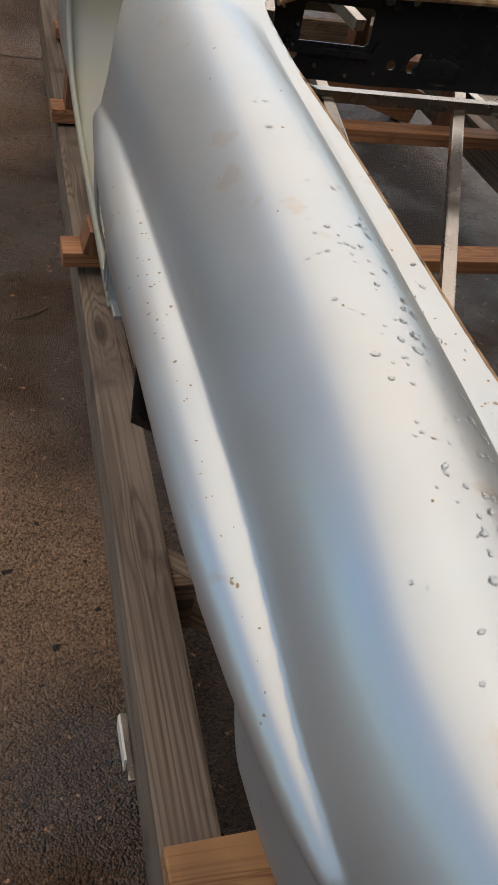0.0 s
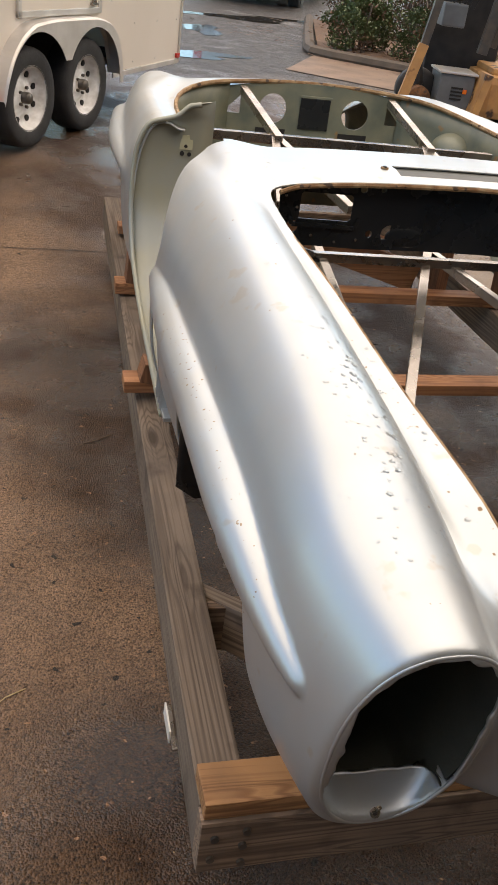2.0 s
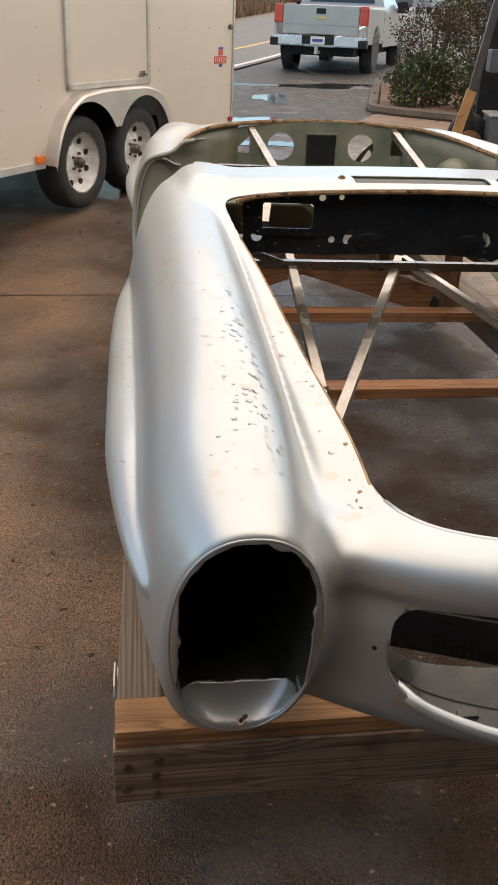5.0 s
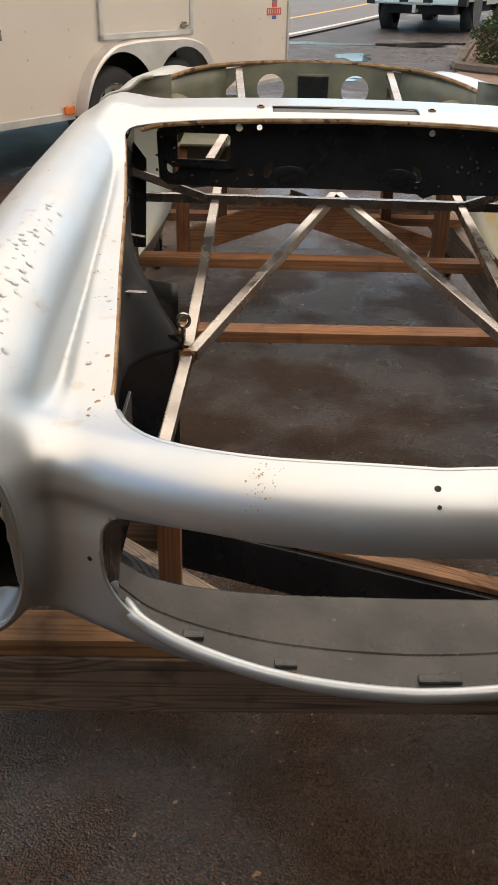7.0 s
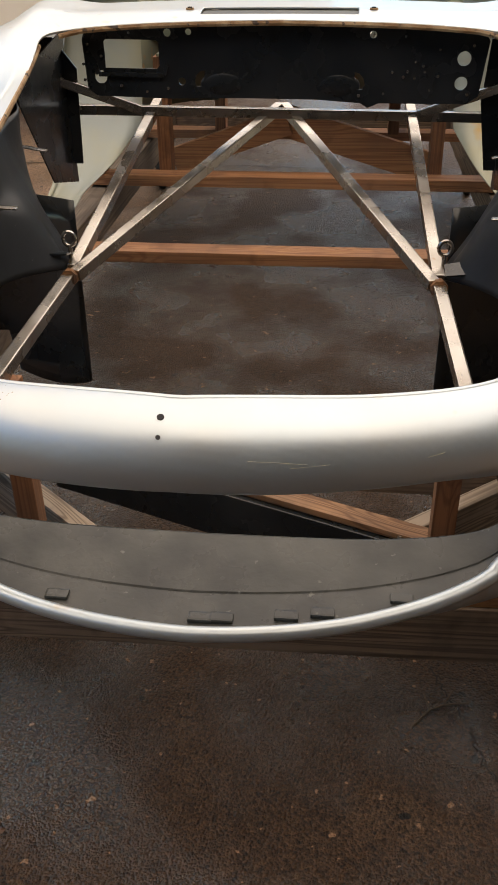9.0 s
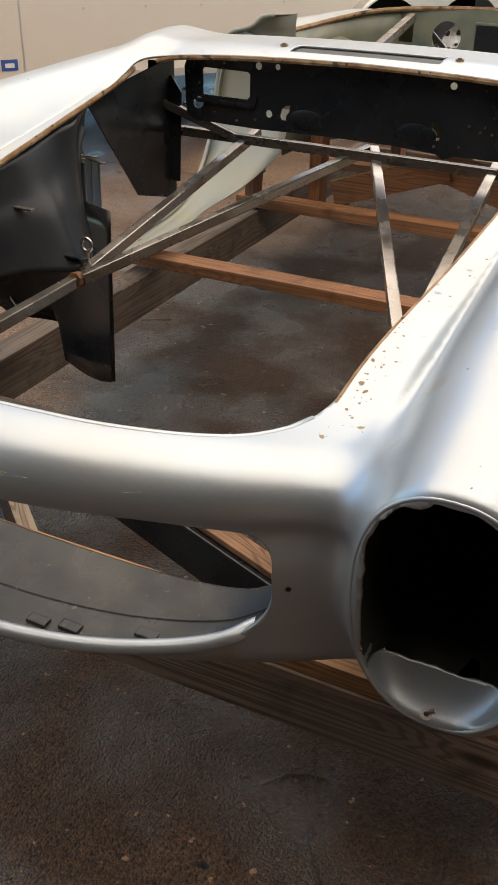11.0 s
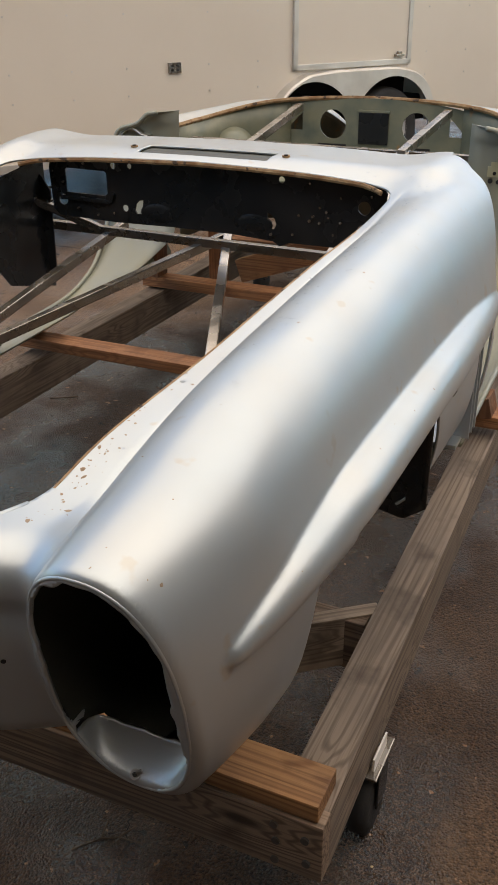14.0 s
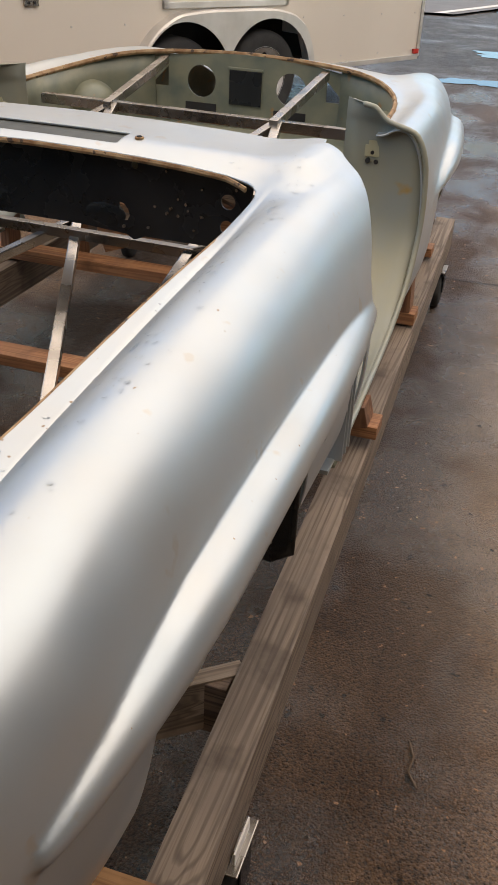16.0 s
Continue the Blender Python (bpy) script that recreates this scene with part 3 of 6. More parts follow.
# raw cut edge round the bonnet opening
for s in (-1, 1):
    pts = [(s * (side_x(y) + 0.001), y, top_z(side_x(y), y) - 0.006) for y in np.linspace(0.30, 1.5, 40)]
    part("raw_edge", sweep(pts, 0.0042, 6, flat=1.7), RAW_EDGE, body, "rough brown cut fibreglass edge")
back_pts = [(x, float(keyed(abs(x), [(0.0, 1.615), (0.3, 1.605), (0.5, 1.585), (0.62, 1.54)])) - 0.002 - 0.02 * max(0, abs(x) - 0.5) / 0.1, 0) for x in np.linspace(-0.56, 0.56, 40)]
part("raw_edge", sweep([(x, y, top_z(abs(x), y) - 0.007) for x, y, _ in back_pts], 0.0042, 6, flat=1.6), RAW_EDGE, body)

# smooth rolled edges: lamp rims, bonnet opening front, groove beside the bonnet ledge
def root(f, lo, hi):
    for _ in range(30):
        mid = (lo + hi) / 2
        lo, hi = (mid, hi) if f(mid) > 0 else (lo, mid)
    return (lo + hi) / 2


for s in (-1, 1):
    ring = []
    for k in range(72):
        a = 2 * math.pi * k / 72
        ca, sa = math.cos(a), math.sin(a)
        x = 0.69 + 0.112 * 0.985 * math.copysign(abs(ca) ** 0.87, ca)
        z = 0.742 + (0.198 if sa > 0 else 0.211) * 0.985 * math.copysign(abs(sa) ** 0.87, sa)
        y = root(lambda q: float(plain_field(np.float64(x), np.float64(q), np.float64(z))), -0.08, 0.25)
        ring.append((s * x, y + 0.002, z))
    part("lamp_rim", sweep(ring, 0.0032, 8, True), PAINT, body, "thin rolled silver rim of the headlamp opening", shade=True)
front_edge = [(x, float(keyed(abs(x), [(0.0, 0.052), (0.2, 0.078), (0.3, 0.108), (0.39, 0.158), (0.44, 0.22), (0.47, 0.30)])), 0) for x in np.linspace(-0.455, 0.455, 60)]
part("rolled_edge", sweep([(x, y, top_z(abs(x), y) - 0.003) for x, y, _ in front_edge], 0.005, 8), PAINT, body, "thin rolled front edge of the bonnet opening", shade=True)

# firewall
FW_HOLES = [[(-0.205, 0.945), (-0.198, 0.985), (-0.212, 0.983), (-0.224, 0.972), (-0.228, 0.955), (-0.222, 0.944)], [(0.204, 0.938), (0.224, 0.940), (0.230, 0.952), (0.226, 0.968), (0.215, 0.980), (0.202, 0.984)], ring_pts(-0.297, 1.078, 0.010), ring_pts(-0.240, 1.080, 0.008), ring_pts(0.246, 1.075, 0.009), ring_pts(0.484, 1.018, 0.018), ring_pts(0.482, 0.957, 0.017),
            ring_pts(-0.486, 0.967, 0.017), ring_pts(-0.262, 0.957, 0.010),
            [(-0.471, 0.990), (-0.330, 0.988), (-0.322, 0.996), (-0.322, 1.054), (-0.330, 1.060), (-0.465, 1.062), (-0.471, 1.056)]]
FW_OUT = [(-0.525, 0.935), (-0.50, 0.918), (-0.30, 0.912), (-0.10, 0.915), (0.1, 0.913), (0.22, 0.905), (0.24, 0.893), (0.27, 0.905), (0.50, 0.905), (0.53, 0.925),
          (0.545, 1.06), (0.53, 1.085), (0.3, 1.108), (0.0, 1.116), (-0.3, 1.108), (-0.52, 1.088), (-0.53, 1.06)]
firewall = part("firewall", plate(FW_OUT, 0.004, pose(0, 1.66, 0, 90), FW_HOLES), BLACK, body, "gloss black firewall panel with holes")
for x, z in ((-0.55 + 0.02, 1.0), (-0.53, 0.96), (-0.43, 0.945), (-0.30, 0.94), (0.30, 0.985), (0.34, 0.985), (0.38, 1.0), (0.42, 0.975), (0.36, 0.97), (0.50, 0.93), (0.505, 1.05), (-0.515, 1.05), (0.33, 0.972), (0.215, 0.925)):
    part("rivet", cylinder(0.004, 0.006, 8, pose(x, 1.652, z, 90)), STEEL, firewall)
for x, z, rx in ((-0.150, 0.950, 0.062), (0.160, 0.948, 0.058)):
    boss = bmesh.new()
    bmesh.ops.create_uvsphere(boss, u_segments=28, v_segments=14, radius=1)
    boss.transform(Matrix.Translation((x, 1.660, z)) @ Matrix.Diagonal((rx, 0.008, 0.032, 1)))
    part("pressed_boss", boss, BLACK, firewall, "rounded pressing in the black panel", shade=True)
for x, z in ((-0.40, 1.078), (-0.12, 1.095), (0.05, 1.098), (0.33, 1.072), (0.42, 1.04), (0.40, 0.94), (0.28, 0.93), (-0.36, 0.93), (-0.48, 1.02), (0.36, 1.01), (0.385, 0.985)):
    part("rivet", cylinder(0.0032, 0.006, 8, pose(x, 1.653, z, 90)), STEEL, firewall)
part("pressed_frame", join(*[bar(a, b, 0.012, 0.012) for a, b in (((-0.49, 1.652, 0.975), (-0.31, 1.652, 0.972)), ((-0.31, 1.652, 0.972), (-0.30, 1.652, 1.0)), ((-0.49, 1.652, 0.975), (-0.50, 1.652, 1.0)))]), BLACK, firewall)

# black footwell sides beside the firewall
for s in (-1, 1):
    part("footwell_side", plate([(0.0, 0.72), (0.08, 0.72), (0.09, 0.98), (0.03, 1.06), (-0.02, 1.06), (-0.03, 0.9)], 0.004, Matrix.Translation((s * 0.575 - (0.08 if s < 0 else 0), 1.70, 0)) @ pose(0, 0, 0, 90)), BLACK, body)

for s in (-1, 1):
    part("footwell_wall", plate([(1.50, 0.72), (1.72, 0.66), (1.72, 1.075), (1.27, 1.015)], 0.004, Matrix.Translation((s * 0.605, 0, 0)) @ pose(0, 0, 0, 90, 0, 90)), BLACK, body, "black footwell side panel")

# inner wheel housings
def arch_low(y):
    u = (y - 0.77) / 0.36
    return 0.52 + 0.20 * math.sqrt(max(0.0, 1 - u * u)) if abs(u) < 1 else 0.50


for s in (-1, 1):
    rows = []
    for k in range(57):
        y = 0.22 + 1.03 * k / 56
        zt, zb = top_z(side_x(y), y) - 0.02, max(0.50, arch_low(y), float(keyed(y, [(0.97, 0.5), (1.0, 0.69), (1.07, 0.735), (1.13, 0.80), (1.25, 0.95)])) if y > 0.97 else 0.5)
        row = []
        for j in range(19):
            u = j / 18
            z = zt + (zb - zt) * u
            bulge = 0.150 * math.exp(-((y - 0.98) / 0.15) ** 2) * u ** 0.9
            ridge = 0.024 / (1 + math.exp(-(u - 0.42) * 22)) * math.exp(-((y - 0.72) / 0.33) ** 4)
            tower = 0.025 * math.exp(-((y - 1.13) / 0.055) ** 2) * math.exp(-(u / 0.75) ** 4)
            row.append((s * (side_x(y) + 0.02 + 0.03 * math.sin(u * 2.4) - bulge - ridge - tower), y, z))
        rows.append(row)
    smooth(solid(part("wheel_housing", grid_sheet(rows), LINER, body, "dark grey moulded inner wheel housing"), 0.004))
    rows = []
    for k in range(25):
        u = k / 24
        x = 0.43 + 0.415 * u
        rows.append([(s * x, 1.10 + 0.06 * math.sin(u * 3.0) - 0.05 * (0.75 - z), z) for z in np.linspace(0.31 + 2.5 * (x - 0.54) ** 2 if x < 0.645 else 0.445 + 0.9 * max(0, x - 0.79), 0.80, 9)])
    smooth(solid(part("splash_panel", grid_sheet(rows), BLACK, body, "black splash panel behind the wheel arch"), 0.004))
    # Added dark sheet, so the open lamp hole stays in shade.
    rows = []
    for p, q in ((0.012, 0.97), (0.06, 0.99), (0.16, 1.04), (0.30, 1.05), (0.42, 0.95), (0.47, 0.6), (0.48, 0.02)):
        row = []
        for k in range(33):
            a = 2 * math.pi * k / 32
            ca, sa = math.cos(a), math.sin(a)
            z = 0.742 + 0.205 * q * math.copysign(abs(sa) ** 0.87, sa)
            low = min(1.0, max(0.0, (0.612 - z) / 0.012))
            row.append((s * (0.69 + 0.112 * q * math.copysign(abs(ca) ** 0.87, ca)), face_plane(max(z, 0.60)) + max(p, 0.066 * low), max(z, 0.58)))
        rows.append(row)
    smooth(part("wing_cavity", grid_sheet(rows), LINING, body, "added dark sheet closing the hollow behind the lamp opening"))
    part("duct_side", box((s * 0.478 - 0.003, 0.17, 0.545), (s * 0.478 + 0.003, 0.55, 0.77), 0.001), BLACK, body)
    part("bracket_tab", join(bar((s * (side_x(0.86) + 0.02), 0.86, 0.86), (s * (side_x(0.86) - 0.045), 0.87, 0.855), 0.018, 0.003), ), STEEL, body)
    part("bracket_tab", join(bar((s * (side_x(1.2) + 0.02), 1.22, 0.89), (s * (side_x(1.2) - 0.04), 1.22, 0.88), 0.018, 0.003), ), STEEL, body)

# grille tray
LIP = [(x, -0.032 + 0.60 * x * x + 0.036, float(keyed(abs(x), [(0, 0.556), (0.2, 0.562), (0.32, 0.574), (0.40, 0.592), (0.46, 0.63)]))) for x in np.linspace(-0.45, 0.45, 61)]
rows = []
for x, y, z in LIP:
    yb = max(0.187 - 0.02 * abs(x), y + 0.012)
    rows.append([(x, y + 0.004, z - 0.002), (x, y + 0.39 * (yb - y), z + 0.004), (x, y + 0.397 * (yb - y), z + 0.004), (x, y + 0.403 * (yb - y), z + 0.0064), (x, y + 0.41 * (yb - y), z + 0.0066), (x, yb - 0.004, z + 0.0256), (x, yb, z + 0.026), (x, yb + 0.004, z - 0.03)])
smooth(part("grille_tray", grid_sheet(rows), TRAY, body, "dull grey moulded shelf behind the grille mouth"))
part("grille_lip", sweep([(-0.462, 0.165, 0.612)] + [(x, y - 0.002, z - 0.004) for x, y, z in LIP[2:-2]] + [(0.462, 0.165, 0.612)], 0.0115, 10), PAINT, body, "rolled bright silver lower lip", shade=True)
for x in (-0.33, -0.19, 0.02, 0.05, 0.14, 0.19, 0.30):
    i = int((x + 0.45) / 0.9 * 60)
    part("mounting_pad", box((x - 0.02, LIP[i][1] + 0.016, LIP[i][2] - 0.003), (x + 0.014, LIP[i][1] + 0.034, LIP[i][2] + 0.0055), 0.0035), TRAY, body)

# scuttle slot and pins
solid(part("vent_slot", grid_sheet([[(x, y, top_z(abs(x), y) - 0.008) for y in (1.635, 1.66, 1.70, 1.745)] for x in np.linspace(-0.22, 0.22, 9)]), SLOT, body, "dark recessed air slot in the scuttle"), 0.006)
for x in (-0.238, 0.244):
    part("wiper_hole", cylinder(0.011, 0.004, 16, pose(x, 1.69, 1.1315)), RAW_EDGE, body)
    part("hole_centre", cylinder(0.006, 0.004, 12, pose(x, 1.69, 1.134)), DARK, body)
HOLES = [(-0.014, 0.014, 0.895, 0.0045), (-0.014, -0.012, 0.882, 0.003)]
for x, y, z, r in HOLES:
    q, n = shell_hit(x, y, z)
    part("badge_hole", cylinder(r, 0.002, 14, Matrix.Translation(q) @ n.to_track_quat("Z", "Y").to_matrix().to_4x4()), DARK, body)
for s in (-1, 1):
    q, n = shell_hit(s * 0.489, 0.119, 0.692)
    part("grille_hole", cylinder(0.004, 0.002, 12, Matrix.Translation(q) @ n.to_track_quat("Z", "Y").to_matrix().to_4x4()), DARK, body)
    q, n = shell_hit(s * 0.685, 0.135, 0.552)
    m = Matrix.Translation(q) @ n.to_track_quat("Z", "Y").to_matrix().to_4x4()
    part("lamp_tab", join(cylinder(0.008, 0.003, 14, m), bar(q - Vector((0.005, 0, 0)), q + Vector((0.010, 0.003, 0.008)), 0.005, 0.002)), STEEL, body, "bent steel fixing tab")
    part("screw_head", cylinder(0.0032, 0.007, 10, m), DARK, body)

# square-tube spaceframe
def tube(a, b, w=0.026, mat=STEEL, name="frame_tube"):
    return part(name, bar(a, b, w, w, bevel=0.003), mat, body)


for s in (-1, 1):
    node = (s * 0.395, 0.90, 0.695)
    tube(node, (s * 0.42, 0.36, 0.665))
    tube((s * 0.396, 0.93, 0.700), (s * 0.362, 1.80, 0.872))
    tube((s * 0.385, 0.905, 0.698), (s * 0.006, 1.80, 0.864))
    tube((s * 0.362, 1.72, 0.856), (s * 0.64, 1.66, 0.965), 0.024, STEEL)
    part("weld", cylinder(0.019, 0.03, 8, Matrix.Translation(node) @ pose(0, 0, 0, 80, 20, 0)), RUST, body)
    part("gusset", plate([(0, 0), (0.075, 0.02), (0.07, -0.03), (0.0, -0.04)], 0.004, Matrix.Translation((s * 0.405, 0.925, 0.735)) @ pose(0, 0, 0, 15, 0, 180 if s < 0 else 0)), BLACK, body)
    ring_bm = sweep([(s * 0.408 + 0.014 * math.cos(q), 0.965, 0.758 + 0.016 * math.sin(q)) for q in [2 * math.pi * k / 16 for k in range(16)]], 0.0045, 6, True)
    part("eye_bolt", ring_bm, STEEL, body, "bright steel eye bolt", shade=True)
    part("eye_bolt_shank", cylinder(0.005, 0.05, 8, pose(s * 0.408, 0.965, 0.72)), STEEL, body)
tube((-0.72, 1.715, 0.870), (0.72, 1.715, 0.858), 0.026)
# cockpit tubes
tube((-0.58, 2.66, 0.998), (0.58, 2.66, 0.990), 0.034)
for s in (-1, 1):
    tube((s * 0.325, 3.17, 1.085), (s * 0.30, 2.60, 1.005), 0.030)
    tube((s * 0.30, 2.66, 1.0), (s * 0.40, 2.1, 0.90), 0.030)
    tube((s * 0.30, 2.66, 1.0), (s * 0.16, 2.1, 0.90), 0.030)

# rear bulkhead
def rim_z(x):
    return float(keyed(abs(x), [(0, 1.135), (0.2, 1.126), (0.4, 1.095), (0.55, 1.055), (0.70, 1.02), (0.82, 0.98)]))


BH_OUT = [(-0.50, 0.62), (0.50, 0.62)] + [(x, rim_z(x) - 0.01) for x in np.linspace(0.50, -0.50, 25)]
BH_HOLES = [ring_pts(-0.184, 1.015, 0.060, 28), ring_pts(0.184, 1.015, 0.060, 28),
            [(-0.40, 0.985), (-0.325, 0.985), (-0.325, 1.06)], [(0.325, 0.985), (0.40, 0.985), (0.325, 1.06)]]
bulkhead = part("rear_bulkhead", plate(BH_OUT, 0.006, pose(0, 3.205, 0, 90), BH_HOLES), INNER, body, "greenish primed rear bulkhead with stained patches")
part("access_cover", box((-0.066, 3.192, 0.940), (0.066, 3.198, 1.068), 0.003), BLACK, bulkhead, "black access cover")
part("cover_frame", join(*[bar(a, b, 0.008, 0.01) for a, b in (((-0.072, 3.196, 0.935), (-0.072, 3.196, 1.073)), ((0.072, 3.196, 0.935), (0.072, 3.196, 1.073)), ((-0.072, 3.196, 1.073), (0.072, 3.196, 1.073)))]), INNER, bulkhead)
for s in (-1, 1):
    # Thin near-black plates put the shade of two recesses into the colour.
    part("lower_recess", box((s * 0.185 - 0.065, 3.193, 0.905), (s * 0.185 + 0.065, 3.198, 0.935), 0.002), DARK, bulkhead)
    dome = bmesh.new()
    bmesh.ops.create_uvsphere(dome, u_segments=28, v_segments=14, radius=1)
    dome.transform(Matrix.Translation((s * 0.60, 3.05, 0.925)) @ Matrix.Diagonal((0.10, 0.10, 0.08, 1)))
    part("housing_dome", dome, INNER, bulkhead, "rounded housing with yellow stains", shade=True)


def cockpit_edge(a):
    """The edge of the rear shell round the cockpit at a distance from the middle line."""
    y = float(keyed(a, COCKPIT))
    z = root(lambda q: -float(rear_field(np.float64(a), np.float64(y + 0.004), np.float64(q))), 0.80, 1.2)
    return y, z


EDGE = [0.0, 0.1, 0.2, 0.3, 0.38, 0.45, 0.5, 0.55, 0.59, 0.62, 0.64, 0.655, 0.662]
edge_pts = [(a,) + cockpit_edge(a) for a in EDGE]
part("bulkhead_rim", sweep([(-a, y - 0.004, z) for a, y, z in edge_pts[:0:-1]] + [(a, y - 0.004, z) for a, y, z in edge_pts], 0.008, 6, flat=1.2), RAW_EDGE, body, "raw cut edge of the cockpit opening")
for s in (-1, 1):
    rows = [[(s * a, y + 0.008, z - 0.006 + (0.60 - z) * v / 6) for v in range(7)] for a, y, z in edge_pts[4:]]
    smooth(solid(part("quarter_panel", grid_sheet(rows), INNER, body, "greenish primed inner quarter panel"), 0.004))
part("parcel_shelf", box((-0.55, 2.72, 0.845), (0.55, 3.19, 0.855), 0.003), INNER, body, "greenish primed shelf with an oval hole")
part("shelf_hole", cylinder(0.035, 0.004, 24, Matrix.Translation((-0.12, 2.85, 0.857)) @ Matrix.Diagonal((1, 0.6, 1, 1))), DARK, body)

# door apertures: rolled rim, jamb and sill
def rim_curve(s):
    keys = [(0.0, 0.62, 2.46, 1.125), (0.08, 0.655, 2.455, 1.12), (0.16, 0.70, 2.45, 1.085), (0.26, 0.79, 2.45, 1.055), (0.36, 0.832, 2.45, 0.955), (0.48, 0.842, 2.43, 0.80), (0.58, 0.838, 2.36, 0.66),
            (0.68, 0.826, 2.22, 0.545), (0.78, 0.820, 2.02, 0.49), (0.90, 0.822, 1.78, 0.475), (1.0, 0.826, 1.50, 0.465)]
    return [float(keyed(s, [(k[0], k[i]) for k in keys])) for i in (1, 2, 3)]


for sd in (-1, 1):
    rows, rim = [], []
    for s in np.linspace(0, 1, 49):
        x, y, z = rim_curve(s)
        rim.append((sd * x, y, z))
        up = min(1, max(0, (0.74 - s) / 0.16))
        row = []
        for k in range(6):
            u = k / 5
            inner = 0.56 + 0.15 * (1 - up)
            xi = x + (min(x - 0.02, inner) - x) * u
            row.append((sd * xi, y + (0.015 + 0.055 * u) * up, z - (1 - up) * (0.03 * math.sin(u * 3.1) - 0.0 * u) + 0.004 * u))
        rows.append(row)
    smooth(solid(part("door_jamb", grid_sheet(rows), JAMB, body, "greenish door jamb and sill with yellow stains"), 0.004, 0.0))
    part("aperture_rim", sweep(rim, 0.0085, 8), JAMB, body, "rolled primed rim of the door opening", shade=True)
    jm = Matrix.Translation((sd * 0.656, 2.497, 0.98)) @ pose(0, 0, 0, 90)
    part("latch_plate", plate([(-0.024, -0.012), (0.024, -0.012), (0.024, 0.022), (0.014, 0.022), (0.01, 0.036), (-0.014, 0.036), (-0.014, 0.022), (-0.024, 0.022)], 0.003, jm), CREAM, body)
    for dx, dz, r in ((-0.012, -0.025, 0.008), (0.014, -0.027, 0.007), (0.0, 0.0, 0.006)):
        part("latch_hole", cylinder(r, 0.005, 12, pose(sd * 0.656 + dx, 2.494, 0.98 + dz, 90)), DARK, body)
    for y in (1.468, 1.505, 1.542):
        part("vent_fin", box((sd * 0.81 - 0.03, y, 0.50), (sd * 0.81 + 0.043, y + 0.007, 0.80), 0.002), PAINT, body, "upright silver blade of the side vent")
    part("vent_flange", box((sd * 0.79 - 0.045, 1.41, 0.492), (sd * 0.79 + 0.045, 1.60, 0.504), 0.003), PAINT, body)


# ---- rain drops and dirt on the wings ----
DROP = bpy.data.materials.new("rain_water")
DROP.use_nodes = True
db = DROP.node_tree.nodes["Principled BSDF"]
db.inputs["Base Color"].default_value = (0.95, 0.97, 1, 1)
db.inputs["Roughness"].default_value, db.inputs["IOR"].default_value, db.inputs["Transmission Weight"].default_value = 0.02, 1.20, 1.0
DIRT = material("dirt_flake", (0.26, 0.18, 0.12), 0.85, second=(0.34, 0.28, 0.21), scale=60)


def scatter(name, places, mat, label, flat, rough=0.0):
    bms = []
    rnd = random.Random(len(places))
    arr = np.array(places)
    pts, nrm = shell_tops(arr[:, 0], arr[:, 1])
    for (x, y, r), c, n in zip(places, pts, nrm):
        c, n = Vector(c), Vector(n)
        m = Matrix.Translation(c) @ n.to_track_quat("Z", "Y").to_matrix().to_4x4() @ pose(0, 0, 0, 0, 0, rnd.uniform(0, 360)) @ Matrix.Diagonal((r, r * rnd.uniform(0.55, 1.0), r * flat, 1))
        b = bmesh.new()
        bmesh.ops.create_icosphere(b, subdivisions=2 if flat > 0.3 else 1, radius=1)
        if rough:
            for v in b.verts:
                v.co *= 1 + rough * rnd.uniform(-1, 1)
        b.transform(m)
        bms.append(b)
    ob = part(name, join(*bms), mat, body, label, shade=not rough)
    return tagged(ob, kind="stuff")


rnd = random.Random(4)
places = []
for s in (-1, 1):
    for k in range(120):
        y = rnd.uniform(0.18, 0.8) if (s < 0 and k < 80) else rnd.uniform(0.4, 1.5)
        a = 0.665 + rnd.gauss(0, 0.028) + (0.02 if s < 0 else 0.0)
        if k % 6 == 0:
            a = side_x(y) + rnd.uniform(0.01, 0.05)
        places.append((s * a, y, rnd.choice((0.0022, 0.0025, 0.003, 0.003, 0.0038, 0.0045, 0.006))))
for k in range(70):
    y = rnd.uniform(0.75, 1.55)
    places.append((float(keyed(y, [(0.7, 0.645), (1.1, 0.66), (1.6, 0.68)])) + rnd.gauss(0, 0.014), y, rnd.choice((0.002, 0.003, 0.003, 0.004, 0.005, 0.007))))
for k in range(60):
    y = rnd.uniform(0.55, 1.62)
    places.append((float(keyed(y, [(0.5, 0.640), (1.0, 0.655), (1.62, 0.675)])) + rnd.gauss(0, 0.018), y, rnd.choice((0.002, 0.003, 0.004, 0.005, 0.0065))))
for k in range(55):
    y = rnd.gauss(0.52, 0.20)
    places.append((-(0.645 + rnd.gauss(0, 0.018)), max(0.2, y), rnd.choice((0.003, 0.004, 0.005, 0.0065, 0.008))))
for k in range(60):
    places.append((rnd.choice((-1, 1)) * rnd.uniform(0.45, 0.66), rnd.uniform(1.60, 1.74), rnd.choice((0.002, 0.003, 0.004, 0.0055))))
scatter("water_beading", places, DROP, "clear rain drops beaded on the paint", 0.15)
places = []
for s in (-1, 1):
    for k in range(26):
        y = rnd.uniform(0.05, 1.3)
        places.append((s * (rnd.uniform(0.60, 0.80) if k % 3 else rnd.uniform(0.855, 0.885) if 0.3 < y else 0.7), y, rnd.choice((0.001, 0.0012, 0.0015, 0.002, 0.003))))
    for k in range(22):
        y = rnd.uniform(0.28, 0.9)
        places.append((s * (side_x(y) + rnd.uniform(0.004, 0.05)), y, rnd.choice((0.001, 0.002, 0.003))))
